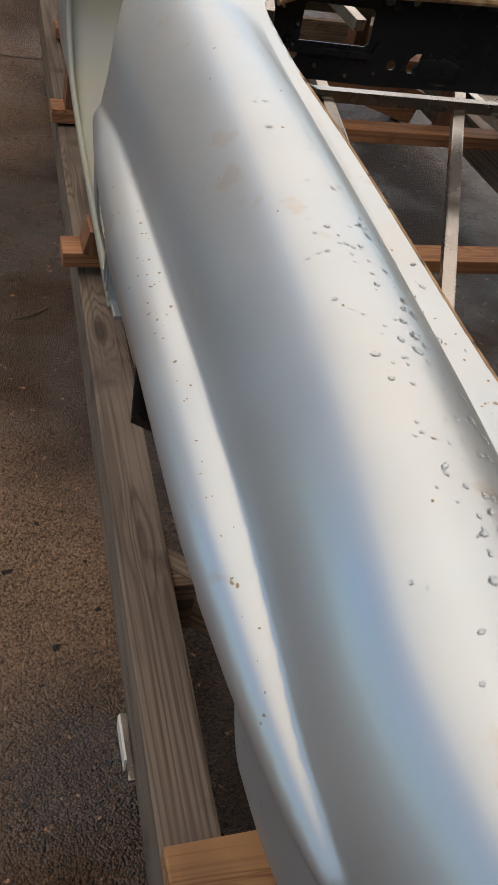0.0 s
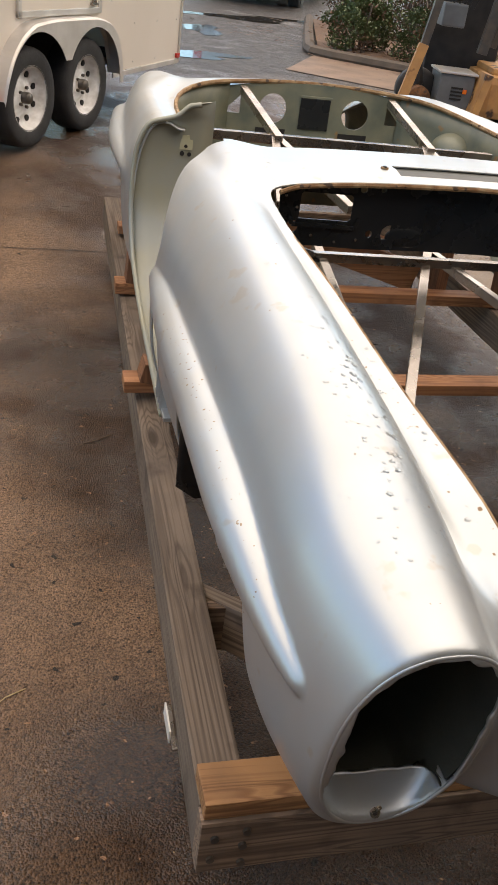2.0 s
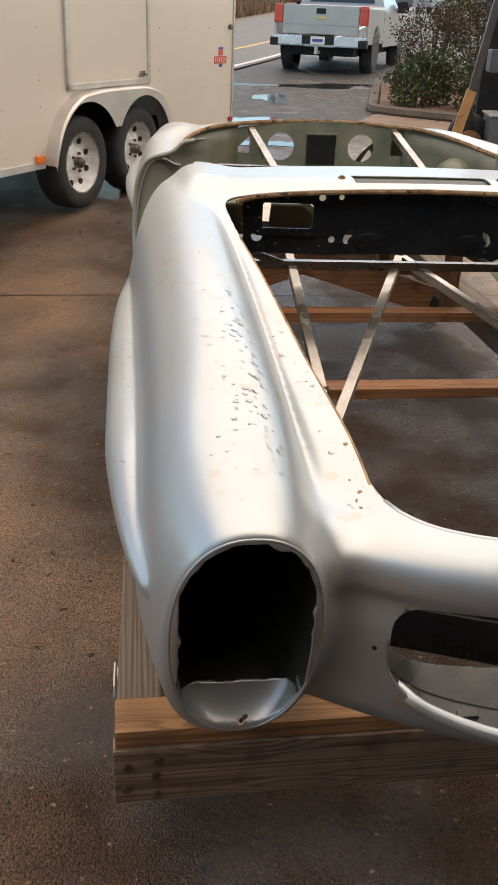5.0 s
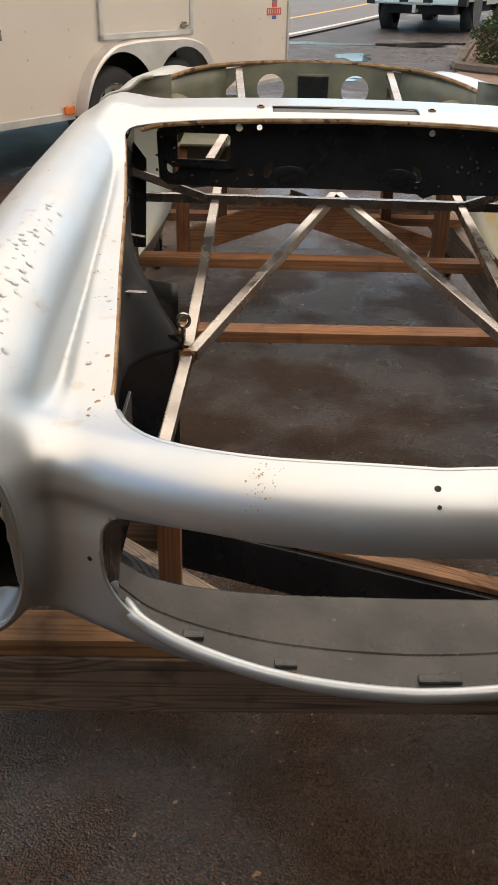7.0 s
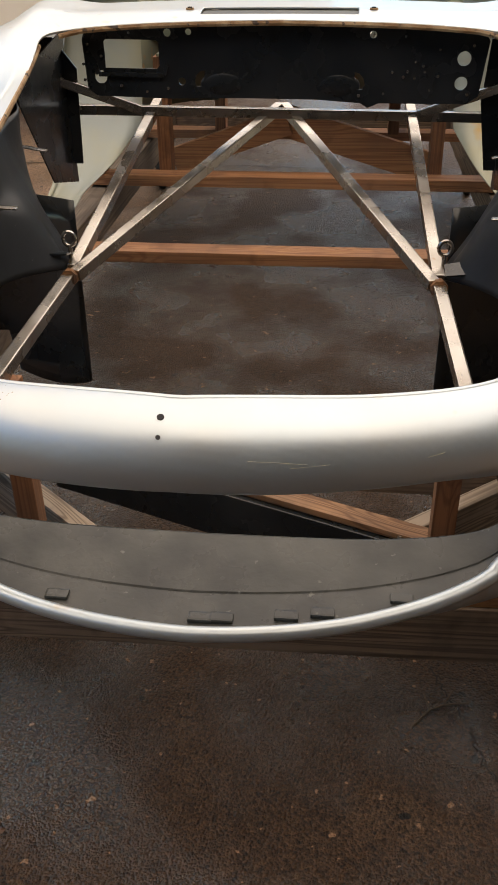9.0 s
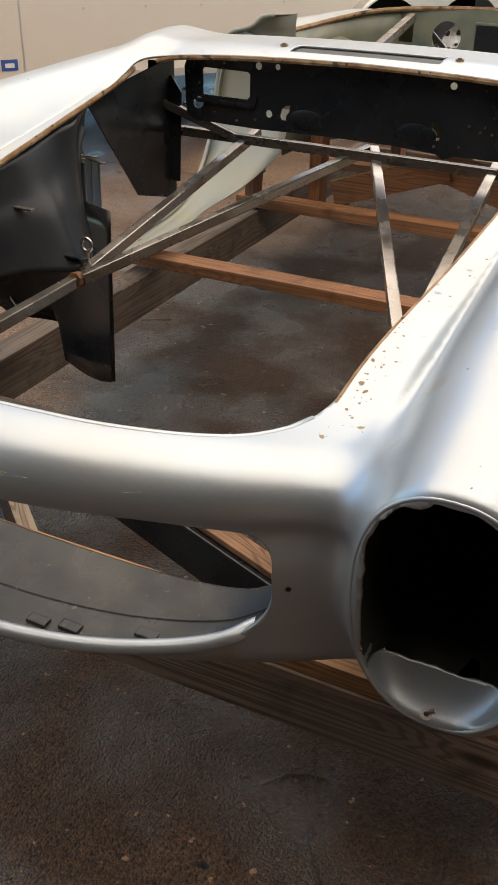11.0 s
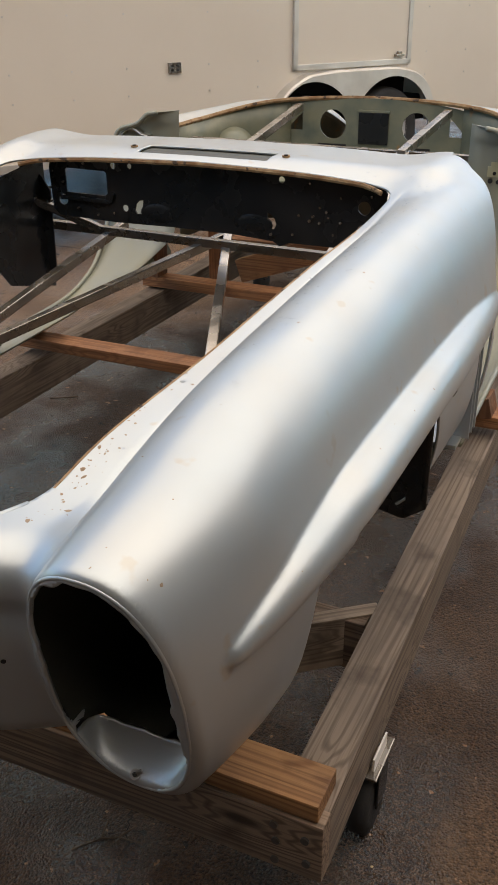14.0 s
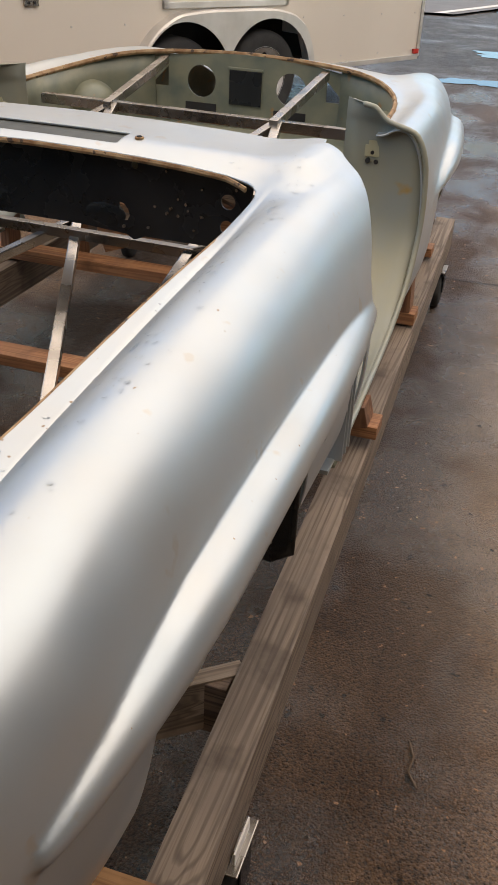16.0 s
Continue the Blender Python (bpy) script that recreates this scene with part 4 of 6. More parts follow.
for k in range(60):
    places.append((rnd.gauss(-0.235, 0.012), 0.04 + rnd.gauss(0, 0.022), rnd.choice((0.0008, 0.001, 0.0014, 0.002))))
for k in range(46):
    y = 0.20 + abs(rnd.gauss(0, 0.14))
    places.append((rnd.choice((1, 1, 1, 1, 1, -1)) * (side_x(y) + 0.006 + abs(rnd.gauss(0, 0.022))), y, rnd.choice((0.0008, 0.001, 0.0014, 0.002, 0.0028, 0.0055))))
for k in range(60):
    y = rnd.uniform(0.3, 1.2)
    places.append((-rnd.gauss(0.868, 0.012), y, rnd.choice((0.001, 0.0015, 0.002, 0.003))))
scatter("dirt_flakes", places, DIRT, "brown specks of dirt and leaf on the paint", 0.1, 0.4)


for pts in (((0.09, 0.0, 0.846), (0.13, 0.0, 0.846), (0.16, 0.0, 0.845)), ((0.14, 0.0, 0.8405), (0.185, 0.01, 0.8415)), ((0.30, 0.04, 0.838), (0.32, 0.05, 0.839))):
    part("scratch", sweep([shell_hit(*p)[0] for p in pts], 0.0004, 5), CREAM, body, "pale yellow scratch through the paint")


# ---- ground ----
def ground_z(x, y):
    z = float(keyed(y, [(-60, -0.1), (-5, -0.05), (0.3, 0.0), (2.0, 0.015), (3.6, 0.045), (4.6, 0.17), (5.6, 0.285), (7.5, 0.34), (12, 0.38), (19, 0.44), (32, 0.70), (70, 2.1), (400, 6.0)]))
    return z


GROUND = bpy.data.materials.new("wet_brown_concrete")
GROUND.use_nodes = True
gn, gl = GROUND.node_tree.nodes, GROUND.node_tree.links.new
gb = gn["Principled BSDF"]
gtc = gn.new("ShaderNodeTexCoord")


def g_noise(scale, lo, hi, detail=5.0):
    n = gn.new("ShaderNodeTexNoise")
    n.inputs["Scale"].default_value, n.inputs["Detail"].default_value = scale, detail
    gl(gtc.outputs["Object"], n.inputs["Vector"])
    r = gn.new("ShaderNodeMapRange")
    r.inputs[1].default_value, r.inputs[2].default_value = lo, hi
    gl(n.outputs["Fac"], r.inputs[0])
    return r.outputs[0], n.outputs["Fac"]


def g_mix(fac, a, b):
    mx = gn.new("ShaderNodeMix")
    mx.data_type = "RGBA"
    gl(fac, mx.inputs[0])
    for sock, v in ((mx.inputs[6], a), (mx.inputs[7], b)):
        if isinstance(v, tuple):
            sock.default_value = (*v, 1)
        else:
            gl(v, sock)
    return mx.outputs[2]


grain, grain_raw = g_noise(150, 0.35, 0.65, 4)
stone = gn.new("ShaderNodeTexVoronoi")
stone.inputs["Scale"].default_value = 190.0
gl(gtc.outputs["Object"], stone.inputs["Vector"])
stone_v = gn.new("ShaderNodeSeparateColor")
gl(stone.outputs["Color"], stone_v.inputs[0])
stone_mix = gn.new("ShaderNodeMath")
stone_mix.operation = "MULTIPLY_ADD"
stone_mix.inputs[1].default_value = 0.5
gl(stone_v.outputs[0], stone_mix.inputs[0])
half = gn.new("ShaderNodeMath")
half.operation = "MULTIPLY"
half.inputs[1].default_value = 0.55
gl(grain, half.inputs[0])
gl(half.outputs[0], stone_mix.inputs[2])
grain = stone_mix.outputs[0]
g_col = g_mix(grain, (0.022, 0.013, 0.008), (0.44, 0.285, 0.185))
patch, _ = g_noise(2.2, 0.45, 1.1)
g_col = g_mix(patch, g_col, (0.16, 0.098, 0.062))
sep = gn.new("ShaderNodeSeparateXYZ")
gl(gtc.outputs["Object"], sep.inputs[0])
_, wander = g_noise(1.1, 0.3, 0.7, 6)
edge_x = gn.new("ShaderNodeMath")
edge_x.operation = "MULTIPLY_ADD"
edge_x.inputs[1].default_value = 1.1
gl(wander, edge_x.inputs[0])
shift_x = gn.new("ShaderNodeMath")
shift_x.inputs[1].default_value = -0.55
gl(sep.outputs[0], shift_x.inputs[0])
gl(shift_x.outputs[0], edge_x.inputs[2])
# Damp patches from noise, plus shade by the car put into the colour.
damp_shade_side = gn.new("ShaderNodeMapRange")
damp_shade_side.inputs[1].default_value, damp_shade_side.inputs[2].default_value = -1.25, -0.6
damp_shade_side.inputs[3].default_value, damp_shade_side.inputs[4].default_value = 0.0, 0.85
gl(edge_x.outputs[0], damp_shade_side.inputs[0])
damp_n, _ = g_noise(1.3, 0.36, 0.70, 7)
damp_shade_sum = gn.new("ShaderNodeMath")
damp_shade_sum.use_clamp = True
gl(damp_n, damp_shade_sum.inputs[0])
damp_shade_end = gn.new("ShaderNodeMapRange")
damp_shade_end.inputs[1].default_value, damp_shade_end.inputs[2].default_value = 1.08, 1.45
damp_shade_end.inputs[3].default_value, damp_shade_end.inputs[4].default_value = 1.0, 0.0
gl(edge_x.outputs[0], damp_shade_end.inputs[0])
damp_shade_band = gn.new("ShaderNodeMath")
damp_shade_band.operation = "MULTIPLY"
gl(damp_shade_side.outputs[0], damp_shade_band.inputs[0])
gl(damp_shade_end.outputs[0], damp_shade_band.inputs[1])
gl(damp_shade_band.outputs[0], damp_shade_sum.inputs[1])
damp_shade_dark = gn.new("ShaderNodeMath")
damp_shade_dark.operation = "MULTIPLY"
damp_shade_dark.inputs[1].default_value = 0.90
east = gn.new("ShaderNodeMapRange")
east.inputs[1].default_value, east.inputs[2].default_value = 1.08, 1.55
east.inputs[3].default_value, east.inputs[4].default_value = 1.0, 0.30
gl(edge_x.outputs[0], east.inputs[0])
damp_shade_east = gn.new("ShaderNodeMath")
damp_shade_east.operation = "MULTIPLY"
gl(damp_shade_sum.outputs[0], damp_shade_east.inputs[0])
gl(east.outputs[0], damp_shade_east.inputs[1])
gl(damp_shade_east.outputs[0], damp_shade_dark.inputs[0])
# Darkens the colour for wet concrete and for painted shade near the car.
damp_shade_mul = gn.new("ShaderNodeMix")
damp_shade_mul.data_type, damp_shade_mul.blend_type = "RGBA", "MULTIPLY"
gl(damp_shade_dark.outputs[0], damp_shade_mul.inputs[0])
gl(g_col, damp_shade_mul.inputs[6])
damp_shade_mul.inputs[7].default_value = (0.135, 0.094, 0.064, 1)
g_col = damp_shade_mul.outputs[2]
slab_x = gn.new("ShaderNodeMapRange")
slab_x.inputs[1].default_value, slab_x.inputs[2].default_value = 0.9, 1.3
gl(sep.outputs[0], slab_x.inputs[0])
slab_y = gn.new("ShaderNodeMapRange")
slab_y.inputs[1].default_value, slab_y.inputs[2].default_value, slab_y.inputs[4].default_value = 1.0, 2.8, 0.85
gl(sep.outputs[1], slab_y.inputs[0])
slab_f = gn.new("ShaderNodeMath")
slab_f.operation = "MULTIPLY"
gl(slab_x.outputs[0], slab_f.inputs[0])
gl(slab_y.outputs[0], slab_f.inputs[1])
slab_n, _ = g_noise(6, 0.3, 0.75, 10)
g_col = g_mix(slab_f.outputs[0], g_col, g_mix(slab_n, (0.17, 0.135, 0.105), (0.34, 0.285, 0.23)))
fleck, _ = g_noise(38, 0.70, 0.73, 2)
g_col = g_mix(fleck, g_col, (0.30, 0.17, 0.10))
pit, _ = g_noise(24, 0.70, 0.72, 2)
g_col = g_mix(pit, g_col, (0.010, 0.008, 0.007))
far = gn.new("ShaderNodeMapRange")
far.inputs[1].default_value, far.inputs[2].default_value = 7.5, 9.5
gl(sep.outputs[1], far.inputs[0])
lot_n, _ = g_noise(4.5, 0.36, 0.68, 12)
lot = g_mix(lot_n, (0.020, 0.018, 0.017), (0.085, 0.078, 0.072))
mud, _ = g_noise(14, 0.45, 0.62, 10)
lot = g_mix(mud, lot, (0.018, 0.015, 0.013))
g_col = g_mix(far.outputs[0], g_col, lot)
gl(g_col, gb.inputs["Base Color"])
wet_near = damp_shade_sum.outputs[0]
wet_far, _ = g_noise(0.9, 0.52, 0.74, 9)
wmix = gn.new("ShaderNodeMix")
gl(far.outputs[0], wmix.inputs[0])
gl(wet_near, wmix.inputs[2])
far_gain = gn.new("ShaderNodeMath")
far_gain.operation = "MULTIPLY"
far_gain.inputs[1].default_value = 0.8
gl(wet_far, far_gain.inputs[0])
gl(far_gain.outputs[0], wmix.inputs[3])
wet = wmix.outputs[0]
rough = gn.new("ShaderNodeMapRange")
rough.clamp = False
rough.inputs[3].default_value, rough.inputs[4].default_value = 0.52, 0.12
sheen, _ = g_noise(2.4, 0.42, 0.62, 9)
sheen_mul = gn.new("ShaderNodeMath")
sheen_mul.operation = "MULTIPLY"
gl(wet, sheen_mul.inputs[0])
gl(sheen, sheen_mul.inputs[1])
gl(sheen_mul.outputs[0], rough.inputs[0])
film = gn.new("ShaderNodeMapRange")
film.inputs[3].default_value, film.inputs[4].default_value = 0.28, 0.9
gl(sheen_mul.outputs[0], film.inputs[0])
gl(film.outputs[0], gb.inputs["Specular IOR Level"])
gl(rough.outputs[0], gb.inputs["Roughness"])
bmp = gn.new("ShaderNodeBump")
bmp.inputs["Strength"].default_value, bmp.inputs["Distance"].default_value = 0.75, 0.008
vor = gn.new("ShaderNodeTexVoronoi")
vor.inputs["Scale"].default_value = 190.0
gl(gtc.outputs["Object"], vor.inputs["Vector"])
grit = gn.new("ShaderNodeMath")
grit.operation = "SUBTRACT"
grit.inputs[0].default_value = 1.0
gl(vor.outputs["Distance"], grit.inputs[1])
_, mid_low = g_noise(30, 0.3, 0.7, 2)
mid_add = gn.new("ShaderNodeMath")
gl(grit.outputs[0], mid_add.inputs[0])
gl(mid_low, mid_add.inputs[1])
mid_raw = mid_add.outputs[0]
add = gn.new("ShaderNodeMath")
add.operation = "MULTIPLY_ADD"
add.inputs[1].default_value = 0.8
gl(mid_raw, add.inputs[0])
gl(grain_raw, add.inputs[2])
gl(add.outputs[0], bmp.inputs["Height"])
gl(bmp.outputs[0], gb.inputs["Normal"])

gxs = [-300, -120, -60, -30, -16, -10, -7, -5, -4] + [-3 + 0.25 * k for k in range(25)] + [4, 5, 7, 10, 16, 30, 60, 120, 300]
gys = [-60, -30, -12, -6, -4, -3] + [-2 + 0.2 * k for k in range(60)] + [10 + k for k in range(16)] + [28, 32, 38, 46, 60, 80, 120, 200, 400]
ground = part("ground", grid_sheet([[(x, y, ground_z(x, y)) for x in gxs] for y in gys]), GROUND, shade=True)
tagged(ground, "damp brown concrete yard with worn exposed grit, shade by the car in its colour", "ground", kind="structure")


# ---- timber dolly ----
dolly = thing("timber_dolly", "wheeled timber dolly of weathered beams carrying the car body", "dolly")
SLOPE = 0.013


def rail_top(y):
    return 0.327 + SLOPE * (y - 0.31)


def beam_part(name, a, b, w, h, mat, up=(0, 0, 1), parent=None, bevel=0.004, label=""):
    return part(name, bar(a, b, w, h, up, bevel), mat, parent or dolly, label)


for s in (-1, 1):
    beam_part("rail", (s * (0.8505 + 0.0025 * s), 0.358 + 0.012 * s, 0.2576), (s * 0.768, 4.02, rail_top(4.0) - 0.07), 0.089, 0.14, WOOD_Y, bevel=0.006)
front = beam_part("front_beam", (-0.895, 0.324, 0.264), (0.899, 0.352, 0.264), 0.038, 0.130, WOOD_X)
for s in (-1, 1):
    for dx, dz in ((0.036, 0.028), (0.033, -0.026), (0.092, 0.040), (0.088, 0.003), (0.090, -0.044)):
        part("bolt", cylinder(0.0075, 0.008, 12, pose(s * (0.905 - dx), 0.304 + 0.014 * (1 + s), 0.262 + dz, 90)), DARK_STEEL, front)
beam_part("rear_beam", (-0.72, 3.99, 0.31), (0.72, 3.99, 0.31), 0.038, 0.12, WOOD_X)
beam_part("front_board", (-0.891, 0.357, 0.349), (0.887, 0.383, 0.349), 0.089, 0.038, FRESH_X, label="fresh orange fir board lying across the front")
beam_part("cross_board", (-0.90, 1.845, 0.394), (0.88, 1.845, 0.398), 0.085, 0.038, RED_X)
beam_part("cross_board", (-0.86, 2.70, 0.389), (0.84, 2.70, 0.389), 0.087, 0.044, RED_X)
beam_part("cross_board", (-0.79, 3.42, 0.40), (0.79, 3.42, 0.40), 0.087, 0.038, RED_X)
beam_part("brace", (-0.80, 0.93, 0.26), (-0.14, 0.37, 0.26), 0.038, 0.13, PALE_A)
# Shaded sides of the brace put in as black; the strip is its lit top.
beam_part("brace", (-0.46, 0.835, 0.25), (0.74, 0.385, 0.25), 0.038, 0.12, BLACK, label="diagonal brace with its shaded sides coloured black")
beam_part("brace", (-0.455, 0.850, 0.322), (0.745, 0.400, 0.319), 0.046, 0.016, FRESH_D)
beam_part("brace", (0.80, 0.93, 0.26), (0.32, 0.54, 0.26), 0.038, 0.13, PALE_B)
for s in (-1, 1):
    beam_part("post", (s * 0.405, 0.50, 0.19), (s * 0.405, 0.50, 0.66), 0.045, 0.04, RED_Z, up=(0, 1, 0))
    beam_part("sill_post", (s * 0.835, 1.84, 0.41), (s * 0.82, 1.84, 0.47), 0.04, 0.085, RED_Z, up=(0, 1, 0))
    beam_part("sill_post", (s * 0.80, 2.70, 0.411), (s * 0.79, 2.70, 0.60), 0.04, 0.085, RED_Z, up=(0, 1, 0))
    beam_part("post", (s * 0.545, 2.79, 0.36), (s * 0.545, 2.79, 0.84), 0.05, 0.089, RED_Z, up=(0, 1, 0))
    beam_part("post", (s * 0.40, 3.42, 0.41), (s * 0.40, 3.42, 0.84), 0.05, 0.089, RED_Z, up=(0, 1, 0))
beam_part("lower_cross", (-0.79, 0.88, 0.255), (0.79, 0.88, 0.255), 0.038, 0.13, WOOD_X)
beam_part("brace", (-0.56, 3.03, 0.37), (-0.06, 3.03, 0.545), 0.038, 0.11, RED_X)
beam_part("brace", (-0.10, 3.07, 0.545), (0.56, 3.07, 0.345), 0.038, 0.13, RED_X)


for s in (-1, 1):
    for y in (0.645, 3.7):
        x = s * (0.86 - (y - 0.31) * 0.0248)
        g = ground_z(x, y)
        zb = rail_top(y) - 0.14
        r = 0.078
        rail_x = x
        x += 0.03 if s > 0 else 0.02
        part("caster_plate", box((rail_x - 0.045, y - 0.06, zb - 0.006), (rail_x + 0.062 * s if s > 0 else rail_x + 0.045, y + 0.06, zb), 0.002), STEEL, dolly)
        for side in (-1, 1):
            part("caster_fork", box((x + side * 0.0275 - 0.0025, y - 0.03, g + r), (x + side * 0.0275 + 0.0025, y + 0.03, zb - 0.006), 0.002), BLACK, dolly)
        part("caster_wheel", lathe([(0.0, -0.022), (0.06, -0.022), (r, -0.016), (r, 0.016), (0.06, 0.022), (0.0, 0.022)], 28, Matrix.Translation((x, y, g + r)) @ pose(0, 0, 0, 0, 90)), RUBBER, dolly, "black rubber caster wheel", shade=True)
        if y < 1:
            part("side_bracket", box((rail_x + s * 0.049 - 0.002, y - 0.04, zb - 0.004), (rail_x + s * 0.049 + 0.002, y + 0.04, zb + 0.030), 0.001), WHITE, dolly, "pale metal bracket on the rail")


# ---- trailer ----
T_O, T_D = Vector((-1.735, 4.545, 0)), Vector((0.522, 0.853, 0)).normalized()
T_M = Matrix((T_D, (-T_D.y, T_D.x, 0), (0, 0, 1))).transposed().to_4x4()
T_M.translation = T_O


def on_trailer(bm):
    bm.transform(T_M)
    return bm


trailer = thing("enclosed_trailer", "beige enclosed tandem-axle cargo trailer parked on the wet yard", "trailer")
TW = 2.55
CUT = [(0.62, 0.60), (0.66, 0.72), (0.74, 0.86), (0.86, 0.96), (1.0, 1.015), (1.3, 1.032), (1.7, 1.03), (1.9, 1.0), (2.03, 0.93), (2.11, 0.80), (2.155, 0.63)]
wall_out = [(-1.92, 0.635), (0.63, 0.635)] + [(u, float(keyed(u, CUT)) - 0.002) for u in np.linspace(0.645, 2.13, 28)] + [(2.15, 0.648), (3.36, 0.665), (3.36, TW), (-1.92, TW)]
side = part("side_wall", on_trailer(plate(wall_out, 0.03, Matrix.Translation((0, 0.03, 0)) @ pose(0, 0, 0, 90))), TRAILER_SKIN, trailer)
# Near-black panels carry the shade of the wheel well.
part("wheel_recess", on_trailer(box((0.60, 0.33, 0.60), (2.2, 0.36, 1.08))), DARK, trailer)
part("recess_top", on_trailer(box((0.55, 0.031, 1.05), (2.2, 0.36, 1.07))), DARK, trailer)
part("far_wall", on_trailer(box((-1.92, 2.0, 0.64), (3.36, 2.04, TW))), TRAILER_SKIN, trailer)
part("roof", on_trailer(box((-1.95, -0.02, TW), (3.40, 2.06, TW + 0.05), 0.01)), TRAILER_TRIM, trailer)
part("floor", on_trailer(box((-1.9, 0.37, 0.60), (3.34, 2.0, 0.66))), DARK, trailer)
part("rear_door", on_trailer(box((3.33, 0.03, 0.66), (3.36, 2.0, TW))), TRAILER_SKIN, trailer)
nose_dir = Vector((-0.62, 0.78, 0))
for lo, hi, mat, nm, off in ((0.64, TW, TRAILER_SKIN, "nose_wall", 0.0), (0.62, 1.165, PLATE, "stone_guard", -0.008)):
    a = Vector((-1.92, 0.0 + off, 0))
    part(nm, on_trailer(grid_sheet([[a + nose_dir * t + Vector((0, 0, z)) for z in (lo, hi)] for t in np.linspace(0, 1.3, 6)])), mat, trailer)
    solid(bpy.data.objects[nm], 0.01)
guard = part("corner_guard", on_trailer(box((-1.925, -0.008, 0.615), (-1.765, 0.0, 1.165), 0.002)), PLATE, trailer, "bright checker-plate corner guard")
tread = []
for i in range(12):
    for k in range(34):
        u, z = -1.915 + 0.0135 * i, 0.625 + 0.016 * k
        tread.append(bar((u - 0.004, -0.009, z - 0.004 * (-1) ** (i + k)), (u + 0.004, -0.009, z + 0.004 * (-1) ** (i + k)), 0.003, 0.003, up=(0, 1, 0), bevel=0.0))
tagged(part("tread_pattern", on_trailer(join(*tread)), PLATE, guard), kind="stuff")
part("bottom_rail", on_trailer(box((-1.92, -0.012, 0.60), (0.62, 0.0, 0.645), 0.003)), TRAILER_TRIM, trailer)
part("bottom_rail", on_trailer(bar((2.16, -0.006, 0.628), (3.36, -0.006, 0.65), 0.012, 0.035)), TRAILER_TRIM, trailer)
part("corner_post", on_trailer(box((3.345, -0.012, 0.65), (3.375, 0.02, TW), 0.004)), TRAILER_TRIM, trailer)
part("nose_post", on_trailer(cylinder(0.02, TW - 1.17, 12, pose(-1.92, 0.012, (TW + 1.17) / 2))), TRAILER_TRIM, trailer, shade=True)
hatch = part("hatch", on_trailer(box((0.93, -0.010, 1.085), (1.90, 0.0, 2.1), 0.002)), TRAILER_SKIN, trailer, "beige access door with an aluminium frame")
for lo, hi in (((0.895, -0.02, 1.052), (0.932, 0.0, 2.13)), ((1.898, -0.02, 1.052), (1.935, 0.0, 2.13)), ((0.895, -0.02, 1.052), (1.935, 0.0, 1.088)), ((0.895, -0.02, 2.1), (1.935, 0.0, 2.135))):
    part("hatch_frame", on_trailer(box(lo, hi, 0.004)), TRAILER_TRIM, hatch)
part("latch", on_trailer(join(box((1.78, -0.035, 1.105), (1.86, -0.012, 1.12), 0.003), box((1.80, -0.03, 1.112), (1.84, -0.012, 1.138), 0.003))), STEEL, hatch)
for u in (-1.41, -1.05, -0.676, -0.322, 0.25, 0.62, 2.1, 2.5, 2.9, 3.28):
    for z in (0.70, 0.97, 1.125, 1.42, 1.75, 2.1):
        part("wall_screw", on_trailer(cylinder(0.006, 0.006, 8, pose(u, -0.001, z, 90))), TRAILER_TRIM, side)
fix = part("wall_fitting", on_trailer(box((-0.045, -0.014, 1.085), (0.045, 0.0, 1.145), 0.004)), STEEL, trailer, "small steel ventilation fitting")
for dx in (-0.018, 0.018):
    for dz in (-0.012, 0.012):
        part("fitting_hole", on_trailer(cylinder(0.008, 0.006, 10, pose(dx, -0.015, 1.115 + dz, 90))), DARK, fix)
part("seam", on_trailer(box((-1.412, -0.002, 0.65), (-1.404, 0.0, TW))), TRAILER_TRIM, trailer)
# tandem mudguard: an outer hoop with a drop between the two wheels
def guard_top(u):
    return float(keyed(u, [(0.62, 0.60), (0.66, 0.72), (0.74, 0.86), (0.86, 0.96), (1.0, 1.015), (1.3, 1.032), (1.7, 1.03), (1.9, 1.0), (2.03, 0.93), (2.11, 0.80), (2.155, 0.63)]))



us = np.linspace(0.622, 2.153, 90)
edge_out = [(u, guard_top(u)) for u in us]
edge_in = []
for u in us:
    z = max([0.0] + [0.605 + math.sqrt(max(0, 0.378 ** 2 - (u - c) ** 2)) for c in (1.0, 1.72) if abs(u - c) < 0.378])
    if 1.31 < u < 1.41:
        z = max(z, 0.80)
    edge_in.append((u, min(max(z, 0.60), guard_top(u) - 0.012)))
rows = [[(u, -0.10, zi), (u, -0.10, zo), (u, -0.085, zo + 0.012), (u, 0.03, zo + 0.012)] for (u, zo), (_, zi) in zip(edge_out, edge_in)]
smooth(solid(part("mudguard", on_trailer(grid_sheet(rows)), TRAILER_TRIM, trailer, "pale tandem mudguard with a dip between the wheels"), 0.004), False)


